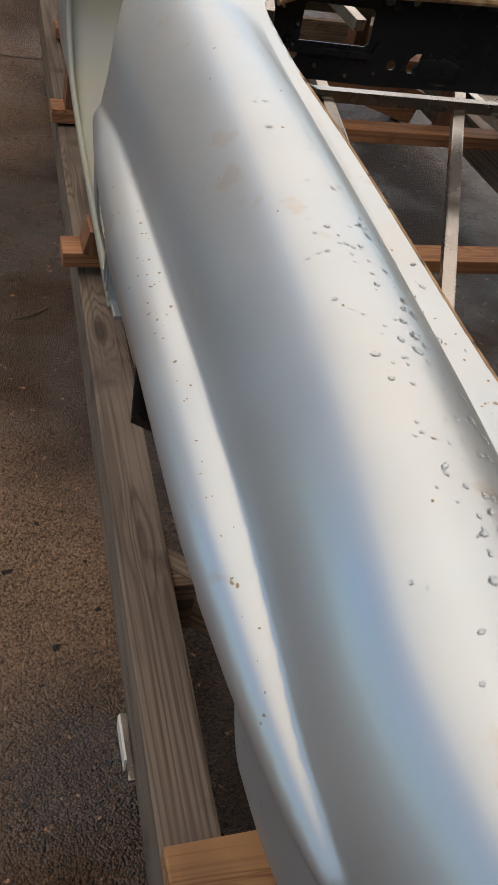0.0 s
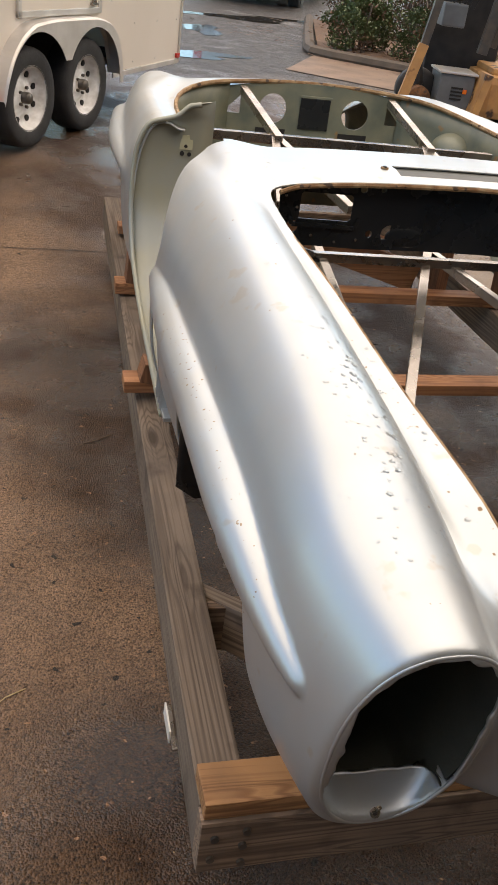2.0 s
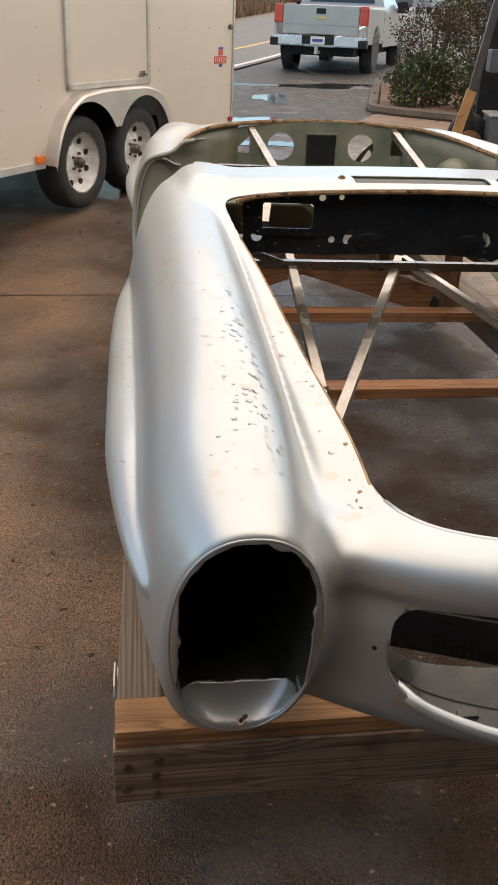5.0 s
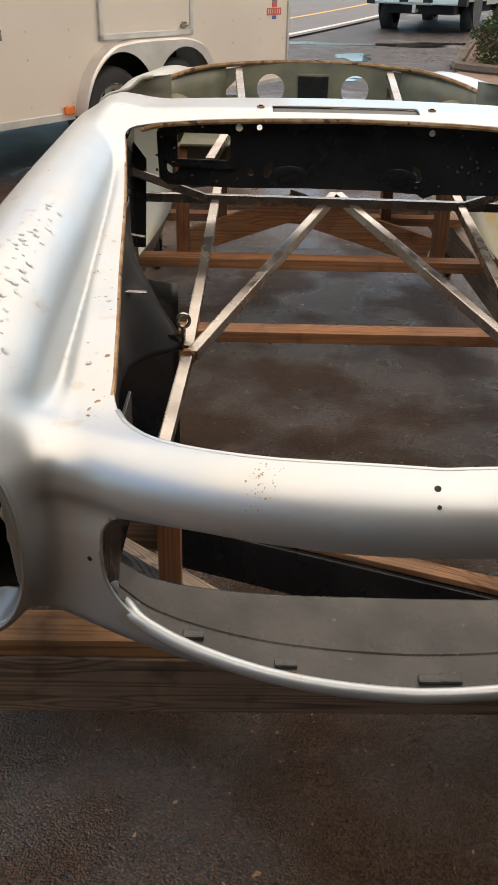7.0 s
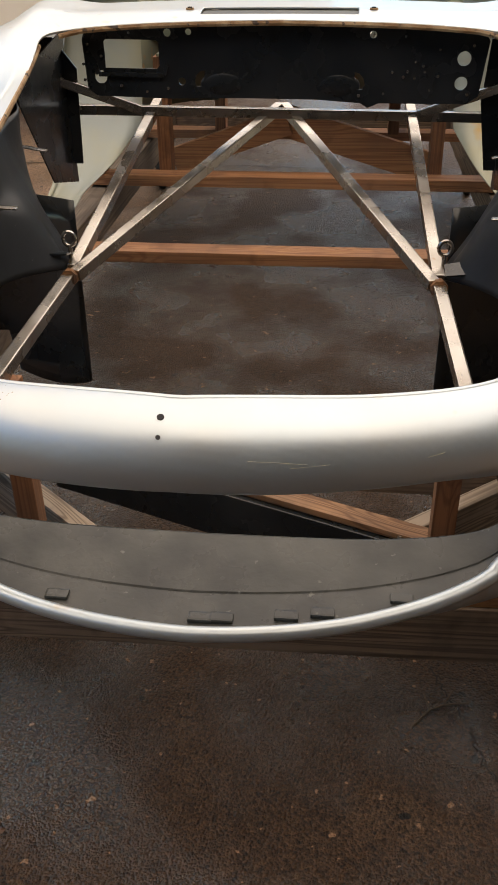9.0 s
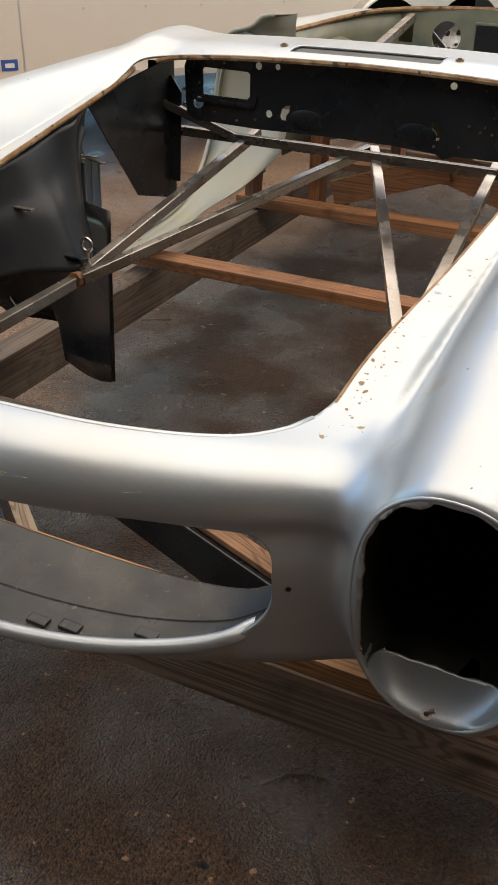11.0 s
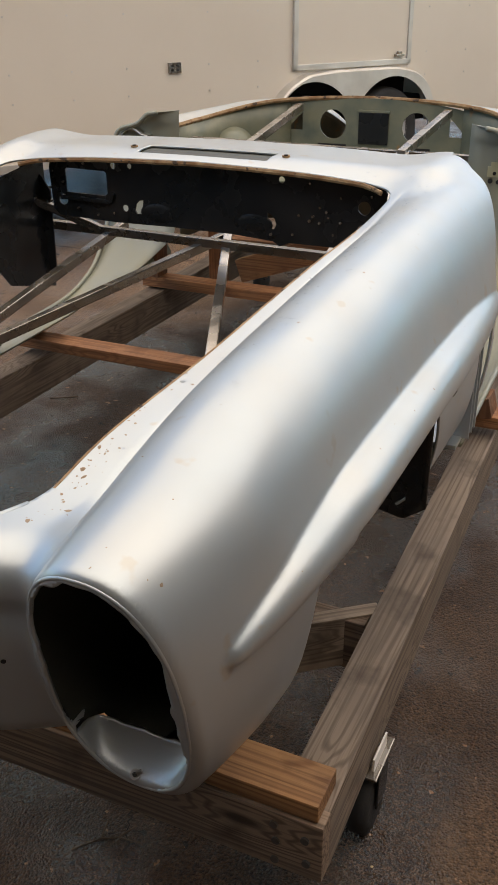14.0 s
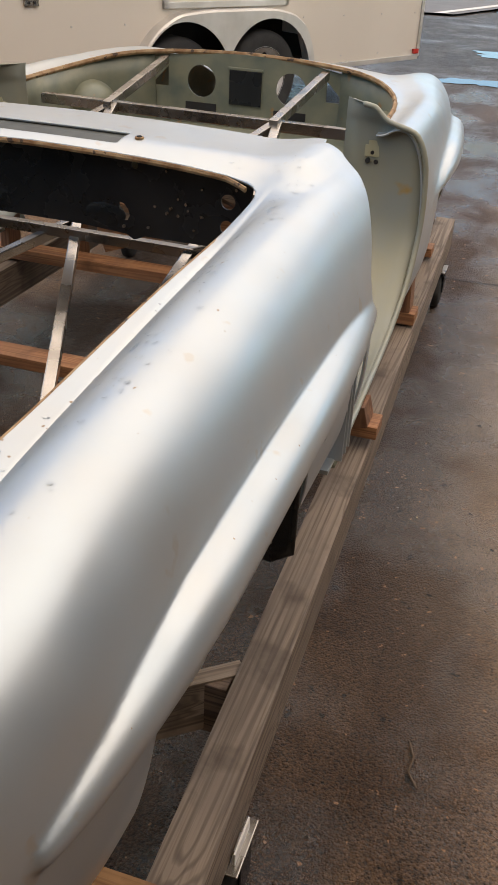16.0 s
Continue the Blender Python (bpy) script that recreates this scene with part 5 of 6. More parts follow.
def trailer_wheel(u, z):
    m = T_M @ Matrix.Translation((u, 0.055, z)) @ pose(0, 0, 0, 90)
    w = part("wheel", lathe([(0.19, -0.09), (0.215, -0.095), (0.27, -0.10), (0.295, -0.085), (0.302, -0.05), (0.302, 0.06), (0.285, 0.09), (0.19, 0.09)], 48, m @ Matrix.Diagonal((1, 1, -1, 1))), RUBBER, trailer, "black trailer tyre on a white steel rim", shade=True)
    part("rim", lathe([(0.19, -0.07), (0.205, 0.088), (0.196, 0.092), (0.185, 0.07), (0.17, 0.03), (0.12, 0.018), (0.085, 0.04), (0.0, 0.04)], 48, m), RIM, w, shade=True)
    part("hub", lathe([(0.0, 0.09), (0.03, 0.088), (0.036, 0.075), (0.036, 0.03), (0.07, 0.03)], 20, m), DARK_STEEL, w, shade=True)
    for k in range(8):
        a = 2 * math.pi * (k + 0.5) / 8
        part("rim_hole", cylinder(0.020, 0.012, 12, m @ Matrix.Translation((0.142 * math.cos(a), 0.142 * math.sin(a), 0.024))), DARK, w)
    for k in range(5):
        a = 2 * math.pi * k / 5
        part("lug_nut", cylinder(0.010, 0.025, 6, m @ Matrix.Translation((0.06 * math.cos(a), 0.06 * math.sin(a), 0.045))), DARK_STEEL, w)


trailer_wheel(1.0, 0.590)
trailer_wheel(1.72, 0.605)
part("marker_lamp", on_trailer(box((0.52, -0.03, 0.635), (0.60, -0.008, 0.685), 0.006)), AMBER, trailer)
part("marker_lamp", on_trailer(box((-1.745, -0.03, 0.635), (-1.66, -0.006, 0.672), 0.006)), AMBER, trailer)
part("tail_lamp", on_trailer(box((3.30, -0.02, 0.675), (3.36, 0.0, 0.71), 0.004)), RED, trailer)
part("door_stop", on_trailer(cylinder(0.02, 0.03, 12, pose(3.28, -0.012, 1.43, 90))), DARK_STEEL, trailer)
BLUE = material("blue_print", (0.03, 0.08, 0.3), 0.4, second=(0.04, 0.1, 0.32), scale=30)
DECAL_RED = material("red_print", (0.6, 0.09, 0.06), 0.4, second=(0.5, 0.08, 0.06), scale=30)
DECAL_YEL = material("yellow_print", (0.7, 0.55, 0.12), 0.4, second=(0.65, 0.5, 0.12), scale=30)
PAPER = material("paper_label", (0.7, 0.7, 0.68), 0.5, second=(0.62, 0.62, 0.6), scale=30)
emblem = part("emblem", on_trailer(box((3.01, -0.003, 1.15), (3.24, 0.0, 1.205))), DECAL_RED, trailer, "red and blue maker's emblem")
part("emblem_top", on_trailer(box((3.09, -0.004, 1.21), (3.17, 0.0, 1.255))), DECAL_RED, emblem)
part("emblem_peak", on_trailer(box((3.09, -0.004, 1.257), (3.17, 0.0, 1.275))), BLUE, emblem)
for k in range(6):
    part("emblem_gap", on_trailer(box((3.025 + 0.036 * k, -0.0045, 1.16), (3.032 + 0.036 * k, -0.001, 1.195))), PAPER, emblem)
part("emblem_foot", on_trailer(box((3.10, -0.004, 1.12), (3.16, 0.0, 1.147))), BLUE, emblem)
part("round_label", on_trailer(cylinder(0.042, 0.003, 24, pose(-1.715, -0.002, 0.718, 90))), DECAL_RED, trailer)
part("label_centre", on_trailer(cylinder(0.028, 0.003, 24, pose(-1.715, -0.004, 0.718, 90))), PAPER, trailer)
lab = part("paper_label", on_trailer(box((-1.665, -0.003, 0.69), (-1.565, 0.0, 0.775))), PAPER, trailer)
part("label_band", on_trailer(box((-1.665, -0.005, 0.752), (-1.565, -0.001, 0.775))), DECAL_YEL, lab)
part("label_bars", on_trailer(join(*[box((-1.655, -0.005, 0.70 + 0.014 * k), (-1.575 - 0.02 * (k % 2), -0.001, 0.705 + 0.014 * k)) for k in range(3)])), GREY_PAINT, lab)
part("label_foot", on_trailer(box((-1.665, -0.005, 0.683), (-1.545, -0.001, 0.69))), AMBER, lab)
lab = part("blue_label", on_trailer(box((-1.535, -0.003, 0.685), (-1.445, 0.0, 0.74))), BLUE, trailer)
part("label_mark", on_trailer(box((-1.515, -0.005, 0.70), (-1.465, -0.001, 0.722))), PAPER, lab)
part("jack_leg", on_trailer(cylinder(0.03, 0.5, 12, pose(-2.3, 0.9, 0.45))), DARK_STEEL, trailer)
part("axle", on_trailer(bar((1.0, 0.1, 0.55), (1.0, 1.9, 0.55), 0.06, 0.06)), DARK_STEEL, trailer)
part("axle", on_trailer(bar((1.72, 0.1, 0.56), (1.72, 1.9, 0.56), 0.06, 0.06)), DARK_STEEL, trailer)


# ---- pickup truck ----
TR_M = Matrix.Translation((3.0, 18.9, ground_z(3.1, 19.3) - 0.05)) @ pose(0, 0, 0, 0, 0, -24)


def on_truck(bm):
    bm.transform(TR_M)
    return bm


truck = thing("pickup_truck", "silver crew-cab pickup truck parked with its tailgate towards the yard", "truck")
HW = 1.0
part("bed_side", on_truck(box((-HW, 0.02, 0.62), (-HW + 0.08, 1.9, 1.32), 0.03)), TRUCK, truck)
part("bed_side", on_truck(box((HW - 0.08, 0.02, 0.62), (HW, 1.9, 1.32), 0.03)), TRUCK, truck)
tailgate = part("tailgate", on_truck(box((-0.80, 0.0, 0.78), (0.80, 0.06, 1.33), 0.02)), TRUCK, truck)
part("tailgate_crease", on_truck(box((-0.78, -0.008, 0.96), (0.78, 0.0, 0.985), 0.004)), TRUCK, tailgate)
part("gate_handle", on_truck(box((-0.10, -0.02, 1.17), (0.10, 0.0, 1.27), 0.01)), DARK, tailgate)
part("emblem", on_truck(box((-0.09, -0.02, 1.075), (0.09, 0.0, 1.11), 0.008)), DECAL_YEL, tailgate, "plain gold emblem")
for s in (-1, 1):
    part("tail_lamp", on_truck(box((s * 0.90 - 0.09, -0.015, 0.98), (s * 0.90 + 0.09, 0.06, 1.33), 0.02)), RED, truck)
part("bed_floor", on_truck(box((-0.92, 0.06, 0.66), (0.92, 1.88, 0.70))), DARK, truck)
part("bumper", on_truck(join(box((-0.98, -0.16, 0.56), (-0.30, 0.0, 0.76), 0.03), box((0.30, -0.16, 0.56), (0.98, 0.0, 0.76), 0.03), box((-0.32, -0.13, 0.55), (0.32, 0.0, 0.70), 0.02))), PLATE, truck)
for s in (-1, 1):
    part("bumper_end", on_truck(box((s * 0.93 - 0.09, -0.17, 0.55), (s * 0.93 + 0.09, 0.04, 0.71), 0.03)), DARK, truck, "black plastic bumper corner")
part("bumper_step", on_truck(box((-0.34, -0.166, 0.60), (0.34, -0.12, 0.765), 0.01)), DARK, truck)
part("number_plate", on_truck(box((-0.15, -0.185, 0.60), (0.15, -0.17, 0.75), 0.004)), PAPER, truck)
part("plate_bar", on_truck(box((-0.11, -0.192, 0.65), (0.11, -0.184, 0.70))), BLUE, truck)
part("hitch_ball", on_truck(join(box((-0.03, -0.30, 0.42), (0.03, 0.0, 0.48), 0.005), cylinder(0.035, 0.08, 14, pose(0, -0.27, 0.52)))), TRAILER_TRIM, truck)
part("underbody", on_truck(box((-0.7, 0.2, 0.38), (0.7, 5.0, 0.62), 0.02)), DARK, truck)
cab_rows = []
for y, z, w in ((1.92, 1.28, 1.0), (1.98, 1.36, 0.96), (2.10, 1.80, 0.80), (2.35, 1.90, 0.74), (3.4, 1.90, 0.74), (4.1, 1.40, 0.92), (4.3, 1.30, 0.97), (5.6, 1.22, 0.95), (5.75, 1.05, 0.92)):
    cab_rows.append([(-HW * 1.0, y, 0.55), (-HW, y, min(z, 1.25)), (-w, y, z), (w, y, z), (HW, y, min(z, 1.25)), (HW * 1.0, y, 0.55)])
part("cab", on_truck(grid_sheet(cab_rows)), TRUCK, truck)
part("rear_window", on_truck(bar((0, 1.985, 1.42), (0, 2.085, 1.76), 1.45, 0.02, up=(0, -1, 0))), GLASS, truck)
for s in (-1, 1):
    for y0, y1 in ((2.25, 2.95), (3.05, 3.75)):
        part("side_window", on_truck(bar((s * 0.93, (y0 + y1) / 2, 1.36), (s * 0.80, (y0 + y1) / 2, 1.78), y1 - y0, 0.02, up=(s, 0, 0.3))), GLASS, truck)
    for y in (1.05, 4.6):
        part("wheel_arch", on_truck(cylinder(0.44, 0.03, 32, pose(s * 0.985, y, 0.55, 0, 90))), RUBBER, truck)
        wheel = part("wheel", on_truck(lathe([(0.24, -0.12), (0.36, -0.13), (0.40, -0.09), (0.40, 0.09), (0.36, 0.13), (0.24, 0.12)], 36, pose(s * 0.86, y, 0.40, 0, 90))), RUBBER, truck, "black truck tyre", shade=True)
        part("rim", on_truck(lathe([(0.24, s * 0.12), (0.22, s * 0.08), (0.10, s * 0.10), (0.0, s * 0.10)], 30, pose(s * 0.86, y, 0.40, 0, 90))), PLATE, wheel, shade=True)
    part("mirror", on_truck(box((s * 1.0 - 0.03, 3.75, 1.25), (s * 1.22, 3.85, 1.5), 0.03)), DARK, truck)
    part("door_handle", on_truck(box((s * 1.005 - 0.01, 2.5, 1.12), (s * 1.005 + 0.01, 2.7, 1.16), 0.004)), DARK_STEEL, truck)

# ---- forklift ----
FK = Matrix.Translation((2.45, 7.55, ground_z(2.6, 7.5))) @ pose(0, 0, 0, 0, 0, -12)


def on_fork(bm):
    bm.transform(FK)
    return bm


lift = thing("forklift", "worn yellow and grey forklift truck with chipped paint", "forklift")
part("counterweight", on_fork(box((0.45, 0.0, 0.06), (1.55, 0.9, 0.44), 0.07)), YELLOW, lift)
part("seat_deck", on_fork(box((0.52, 0.10, 0.42), (1.5, 0.85, 0.50), 0.04)), YELLOW, lift)
part("front_panel", on_fork(bar((0.36, -0.02, 0.02), (0.44, -0.02, 0.46), 0.07, 0.3, up=(0, 1, 0))), YELLOW, lift)
eng = part("engine_cover", on_fork(box((0.04, 0.05, 0.05), (0.37, 0.5, 0.41), 0.02)), GREY_PAINT, lift, "grey engine cover with vent slots")
part("cover_trim", on_fork(box((0.02, 0.03, 0.41), (0.39, 0.5, 0.43), 0.008)), TRAILER_TRIM, eng)
for k in range(4):
    part("vent_slot", on_fork(box((0.16, 0.042, 0.19 + 0.032 * k), (0.27, 0.052, 0.205 + 0.032 * k))), DARK, eng)
part("warning_mark", on_fork(box((0.27, 0.040, 0.25), (0.31, 0.050, 0.29), 0.01)), AMBER, eng)
part("front_post", on_fork(bar((-0.32, 0.0, 0.02), (-0.175, 0.033, 0.63), 0.09, 0.06, up=(0, 1, 0))), YELLOW, lift)
part("mast_rail", on_fork(bar((-0.175, 0.04, 0.6), (0.10, 0.1, 2.3), 0.07, 0.07, up=(0, 1, 0))), DARK_STEEL, lift)
part("mast_rail", on_fork(bar((0.38, 0.1, 0.6), (0.62, 0.15, 2.3), 0.09, 0.07, up=(0, 1, 0))), DARK_STEEL, lift)
part("mast_rail", on_fork(bar((0.52, 0.3, 0.65), (0.80, 0.35, 2.3), 0.06, 0.06, up=(0, 1, 0))), DARK_STEEL, lift)
part("control_box", on_fork(box((0.0, 0.3, 0.78), (0.22, 0.55, 0.98), 0.02)), GREY_PAINT, lift)
# Dark panel added in place of the cluttered background.
part("backdrop_frame", on_fork(box((0.0, 0.75, 0.1), (0.7, 0.85, 1.9), 0.02)), DARK, lift, "dark panel standing for the clutter behind the forklift")
for k in range(5):
    part("lever", on_fork(bar((0.08 + 0.05 * k, 0.35, 0.95), (0.14 + 0.06 * k, 0.32, 1.25), 0.015, 0.015)), DARK, lift)
part("hose", on_fork(sweep([(-0.12 + 0.03 * math.sin(k * 0.9), 0.25, 0.1 + 0.09 * k) for k in range(9)], 0.02, 8)), RUBBER, lift, shade=True)
part("motor", on_fork(cylinder(0.10, 0.16, 20, pose(-0.10, 0.2, 0.16, 90))), RUST, lift, shade=True)
part("overhead_guard", on_fork(box((0.1, 0.0, 2.25), (1.5, 0.95, 2.32), 0.01)), DARK, lift)
for x, y in ((0.95, 0.02), (0.95, 0.88), (-0.1, 0.4)):
    part("wheel", on_fork(lathe([(0.0, -0.08), (0.17, -0.08), (0.2, -0.06), (0.2, 0.06), (0.17, 0.08), (0.0, 0.08)], 28, pose(x, y, 0.2, 90))), RUBBER, lift, shade=True)

# ---- planting bed ----
KERB = material("old_concrete_kerb", (0.10, 0.075, 0.055), 0.8, second=(0.06, 0.048, 0.038), scale=5, bump=0.3, bump_scale=40)
SOIL = material("leafy_soil", (0.10, 0.065, 0.045), 0.9, second=(0.16, 0.09, 0.05), scale=14, bump=0.4, bump_scale=30)
KERB_PTS = [(3.7, 16.5), (2.9, 13.6), (2.45, 11.9), (2.42, 11.55), (2.62, 11.28), (3.43, 10.60), (6.5, 8.15)]
kerb = part("kerb", sweep([(x, y, ground_z(x, y) + 0.035) for x, y in KERB_PTS], 0.085, 8), KERB)
tagged(kerb, "low rough concrete kerb round a planting bed", "kerb", kind="structure")
bed_rows = []
for u in np.linspace(0.01, 1.2, 24):
    row = []
    for v in np.linspace(0.01, 1, 20):
        x, y = 2.42 + 4.1 * u + 1.2 * v, 11.55 - 3.34 * u + 4.6 * v
        row.append((x, y, ground_z(x, y) + 0.08 + 0.03 * noise.noise((x * 2, y * 2, 0))))
    bed_rows.append(row)
bed = part("planting_bed", grid_sheet(bed_rows), SOIL, shade=True)
TAN = material("tan_concrete_apron", (0.19, 0.125, 0.085), 0.7, second=(0.12, 0.08, 0.055), scale=3, spots=(0.10, 0.05, 0.03), spot_scale=25, spot_at=0.66, bump=0.15, bump_scale=60)
apron_rows = []
for u in np.linspace(0, 1, 14):
    a, b = Vector((1.62, 9.86)).lerp(Vector((4.6, 7.55)), u), Vector((2.42, 11.5)).lerp(Vector((6.4, 8.2)), u)
    apron_rows.append([(p.x, p.y, ground_z(p.x, p.y) + 0.008) for p in (a.lerp(b, v / 8) for v in range(9))])
tagged(part("pavement", grid_sheet(apron_rows), TAN, shade=True), "tan concrete apron strewn with leaf litter", "pavement", kind="structure")
tagged(bed, "soil bed strewn with fallen leaves", "planting bed", kind="structure")
LEAF = [material("shrub_leaf", (0.045, 0.075, 0.025), 0.5, second=(0.09, 0.10, 0.035), scale=3, random_tint=0.2),
        material("brown_leaf", (0.15, 0.08, 0.045), 0.6, second=(0.10, 0.055, 0.04), scale=3)]
BARK = material("shrub_bark", (0.09, 0.065, 0.05), 0.85, second=(0.13, 0.10, 0.08), scale=20, bump=0.3)


def shrub(x, y, h, r, brown, seed, n=2600):
    rnd = random.Random(seed)
    g = ground_z(x, y) + 0.08
    ob = thing("shrub", "bushy shrub with green and brown leaves", "shrub", group="shrubs in the bed")
    stems = []
    for k in range(9):
        a = rnd.uniform(0, 6.28)
        tip = (x + r * 0.75 * math.cos(a) * rnd.random(), y + r * 0.75 * math.sin(a) * rnd.random(), g + h * rnd.uniform(0.5, 0.95))
        stems.append(sweep([(x + 0.1 * math.cos(a), y + 0.1 * math.sin(a), g - 0.02), ((x + tip[0]) / 2, (y + tip[1]) / 2, g + h * 0.35), tip], 0.014, 5))
    part("trunk", join(*stems), BARK, ob)
    for mat, share in ((LEAF[0], 1 - brown), (LEAF[1], brown)):
        vs, fs = [], []
        lumps = [(rnd.uniform(-1, 1), rnd.uniform(-1, 1), rnd.uniform(0.0, 1.0), rnd.uniform(0.22, 0.42)) for _ in range(26)]
        for k in range(int(n * share)):
            lx, ly, lz, lr = rnd.choice(lumps)
            lim = math.sqrt(max(0.05, 1 - (2 * abs(lz - 0.45)) ** 2 * 0.8))
            v = Vector((rnd.gauss(0, 1), rnd.gauss(0, 1), rnd.gauss(0, 1))).normalized() * lr * rnd.uniform(0.6, 1.05)
            c = Vector((x + (lx * lim * 0.7 + v.x) * r, y + (ly * lim * 0.7 + v.y) * r, max(g, g + lz * h * 0.85 + v.z * h * 0.5)))
            d = Vector((rnd.gauss(0, 1), rnd.gauss(0, 1), rnd.gauss(0, 0.7))).normalized()
            e = d.cross(Vector((rnd.random(), rnd.random(), rnd.random()))).normalized()
            L = rnd.uniform(0.014, 0.034)
            i = len(vs)
            vs += [c - d * L, c + e * L * 0.45, c + d * L, c - e * L * 0.45]
            fs.append((i, i + 1, i + 2, i + 3))
        me = bpy.data.meshes.new("crown")
        me.from_pydata([tuple(v) for v in vs], [], fs)
        me.materials.append(mat)
        tagged(new("crown", me), kind="stuff").parent = ob


shrub(3.15, 11.85, 0.7, 0.6, 0.12, 1, 7000)
shrub(4.0, 11.3, 0.75, 0.7, 0.2, 2, 8000)
shrub(5.0, 10.7, 0.8, 0.8, 0.4, 3, 8000)
shrub(4.75, 14.2, 2.0, 1.0, 0.6, 4, 12000)
shrub(5.7, 14.6, 3.2, 1.2, 0.55, 5, 14000)
shrub(4.4, 15.6, 1.5, 0.8, 0.6, 6, 7000)
vs, fs = [], []
rnd = random.Random(9)
for k in range(1100):
    x, y = rnd.uniform(1.0, 5.0), rnd.uniform(8.5, 15)
    if x + 0.5 * (y - 12) < 2.0 or rnd.random() < 0.3:
        continue
    z = ground_z(x, y) + (0.12 if (y - 11.55) * 4.1 + (x - 2.42) * 3.34 > 0 and x > 2.5 else 0.014)
    a, L = rnd.uniform(0, 6.28), rnd.uniform(0.02, 0.05)
    i = len(vs)
    vs += [(x - L * math.cos(a), y - L * math.sin(a), z), (x + L * 0.5 * math.sin(a), y - L * 0.5 * math.cos(a), z + 0.006), (x + L * math.cos(a), y + L * math.sin(a), z + 0.004), (x - L * 0.5 * math.sin(a), y + L * 0.5 * math.cos(a), z + 0.008)]
    fs.append((i, i + 1, i + 2, i + 3))
me = bpy.data.meshes.new("fallen_leaves")
me.from_pydata(vs, [], fs)
me.materials.append(LEAF[1])
tagged(new("fallen_leaves", me), "brown fallen leaves scattered by the kerb", "leaves", kind="stuff")

# ---- yard beyond: puddles, road, verge, far cars ----
WATER = material("puddle_water", (0.03, 0.03, 0.03), 0.10, second=(0.03, 0.03, 0.03), scale=4)


def puddle(x, y, rx, ry, seed):
    rnd = random.Random(seed)
    ph = [rnd.uniform(0, 6.28) for _ in range(4)]
    rows = []
    bm = bmesh.new()
    c = bm.verts.new((x, y, ground_z(x, y) + 0.005))
    ring = []
    for k in range(96):
        a = 2 * math.pi * k / 96
        q = 1 + 0.30 * noise.noise((3 * math.cos(a) + seed * 7, 3 * math.sin(a), seed)) + 0.2 * noise.noise((9 * math.cos(a) + seed * 7, 9 * math.sin(a), seed)) + 0.25 * math.sin(2 * a + ph[0]) + 0.2 * math.sin(3 * a + ph[1]) + 0.12 * math.sin(5 * a + ph[2])
        px, py = x + rx * q * math.cos(a), y + ry * q * math.sin(a)
        ring.append(bm.verts.new((px, py, ground_z(px, py) + 0.005)))
    for k in range(96):
        bm.faces.new((c, ring[k], ring[(k + 1) % 96]))
    tagged(part("puddle", bm, WATER), "shallow rain puddle on the yard", "puddle", kind="structure", group="puddles")


for k, (x, y, rx, ry) in enumerate(((2.3, 15.6, 0.9, 0.35), (3.6, 16.2, 0.7, 0.3), (0.7, 10.4, 0.5, 0.3), (0.5, 8.4, 0.4, 0.2), (-0.4, 15.5, 1.6, 0.5), (-1.8, 17.6, 1.5, 0.4), (1.2, 13.2, 0.3, 0.5))):
    puddle(x, y, rx, ry, k)
ASPHALT = material("pale_road_asphalt", (0.11, 0.11, 0.112), 0.65, second=(0.085, 0.085, 0.087), scale=3, bump=0.1, bump_scale=80)
LINE_Y = material("yellow_road_line", (0.6, 0.36, 0.08), 0.6, second=(0.5, 0.3, 0.08), scale=8)
LINE_W = material("white_road_line", (0.6, 0.6, 0.58), 0.6, second=(0.5, 0.5, 0.48), scale=8)
GRASS = material("dry_grass", (0.20, 0.12, 0.07), 0.9, second=(0.12, 0.08, 0.045), scale=9, bump=0.3)


def strip(name, x0, x1, mat, lift, label, category):
    """A strip beside the yard; x is given where y is 24.7, and runs off at a slant."""
    rows = []
    for y in list(np.linspace(14, 60, 47)) + [80, 120, 200]:
        off = (y - 24.7) * 0.36
        rows.append([(x0 + off + (x1 - x0) * k / 4, y, ground_z(0, y) + lift) for k in range(5)])
    tagged(part(name, grid_sheet(rows), mat), label, category, kind="structure")


strip("road", -3.2, 3.35, ASPHALT, 0.03, "pale grey two-lane road", "road")
strip("road_line", 1.45, 1.60, LINE_Y, 0.036, "worn yellow centre line", "road marking")
strip("road_line", 3.05, 3.2, LINE_W, 0.036, "white edge line", "road marking")
strip("verge", -6.2, -3.2, GRASS, 0.04, "dry brown grass verge", "verge")
vs, fs = [], []
rnd = random.Random(12)
for k in range(9000):
    y = rnd.uniform(18, 58)
    x = rnd.uniform(-6.2, -3.3) + (y - 24.7) * 0.36
    z, a, h = ground_z(0, y) + 0.04, rnd.uniform(0, 3.14), rnd.uniform(0.25, 0.7)
    i = len(vs)
    vs += [(x - 0.05 * math.cos(a), y - 0.05 * math.sin(a), z), (x + 0.05 * math.cos(a), y + 0.05 * math.sin(a), z), (x + rnd.uniform(-0.15, 0.15), y + rnd.uniform(-0.15, 0.15), z + h)]
    fs.append((i, i + 1, i + 2))
me = bpy.data.meshes.new("tall_grass")
me.from_pydata(vs, [], fs)
me.materials.append(GRASS)
tagged(new("tall_grass", me), "tall dry grass along the road", "grass", kind="stuff")
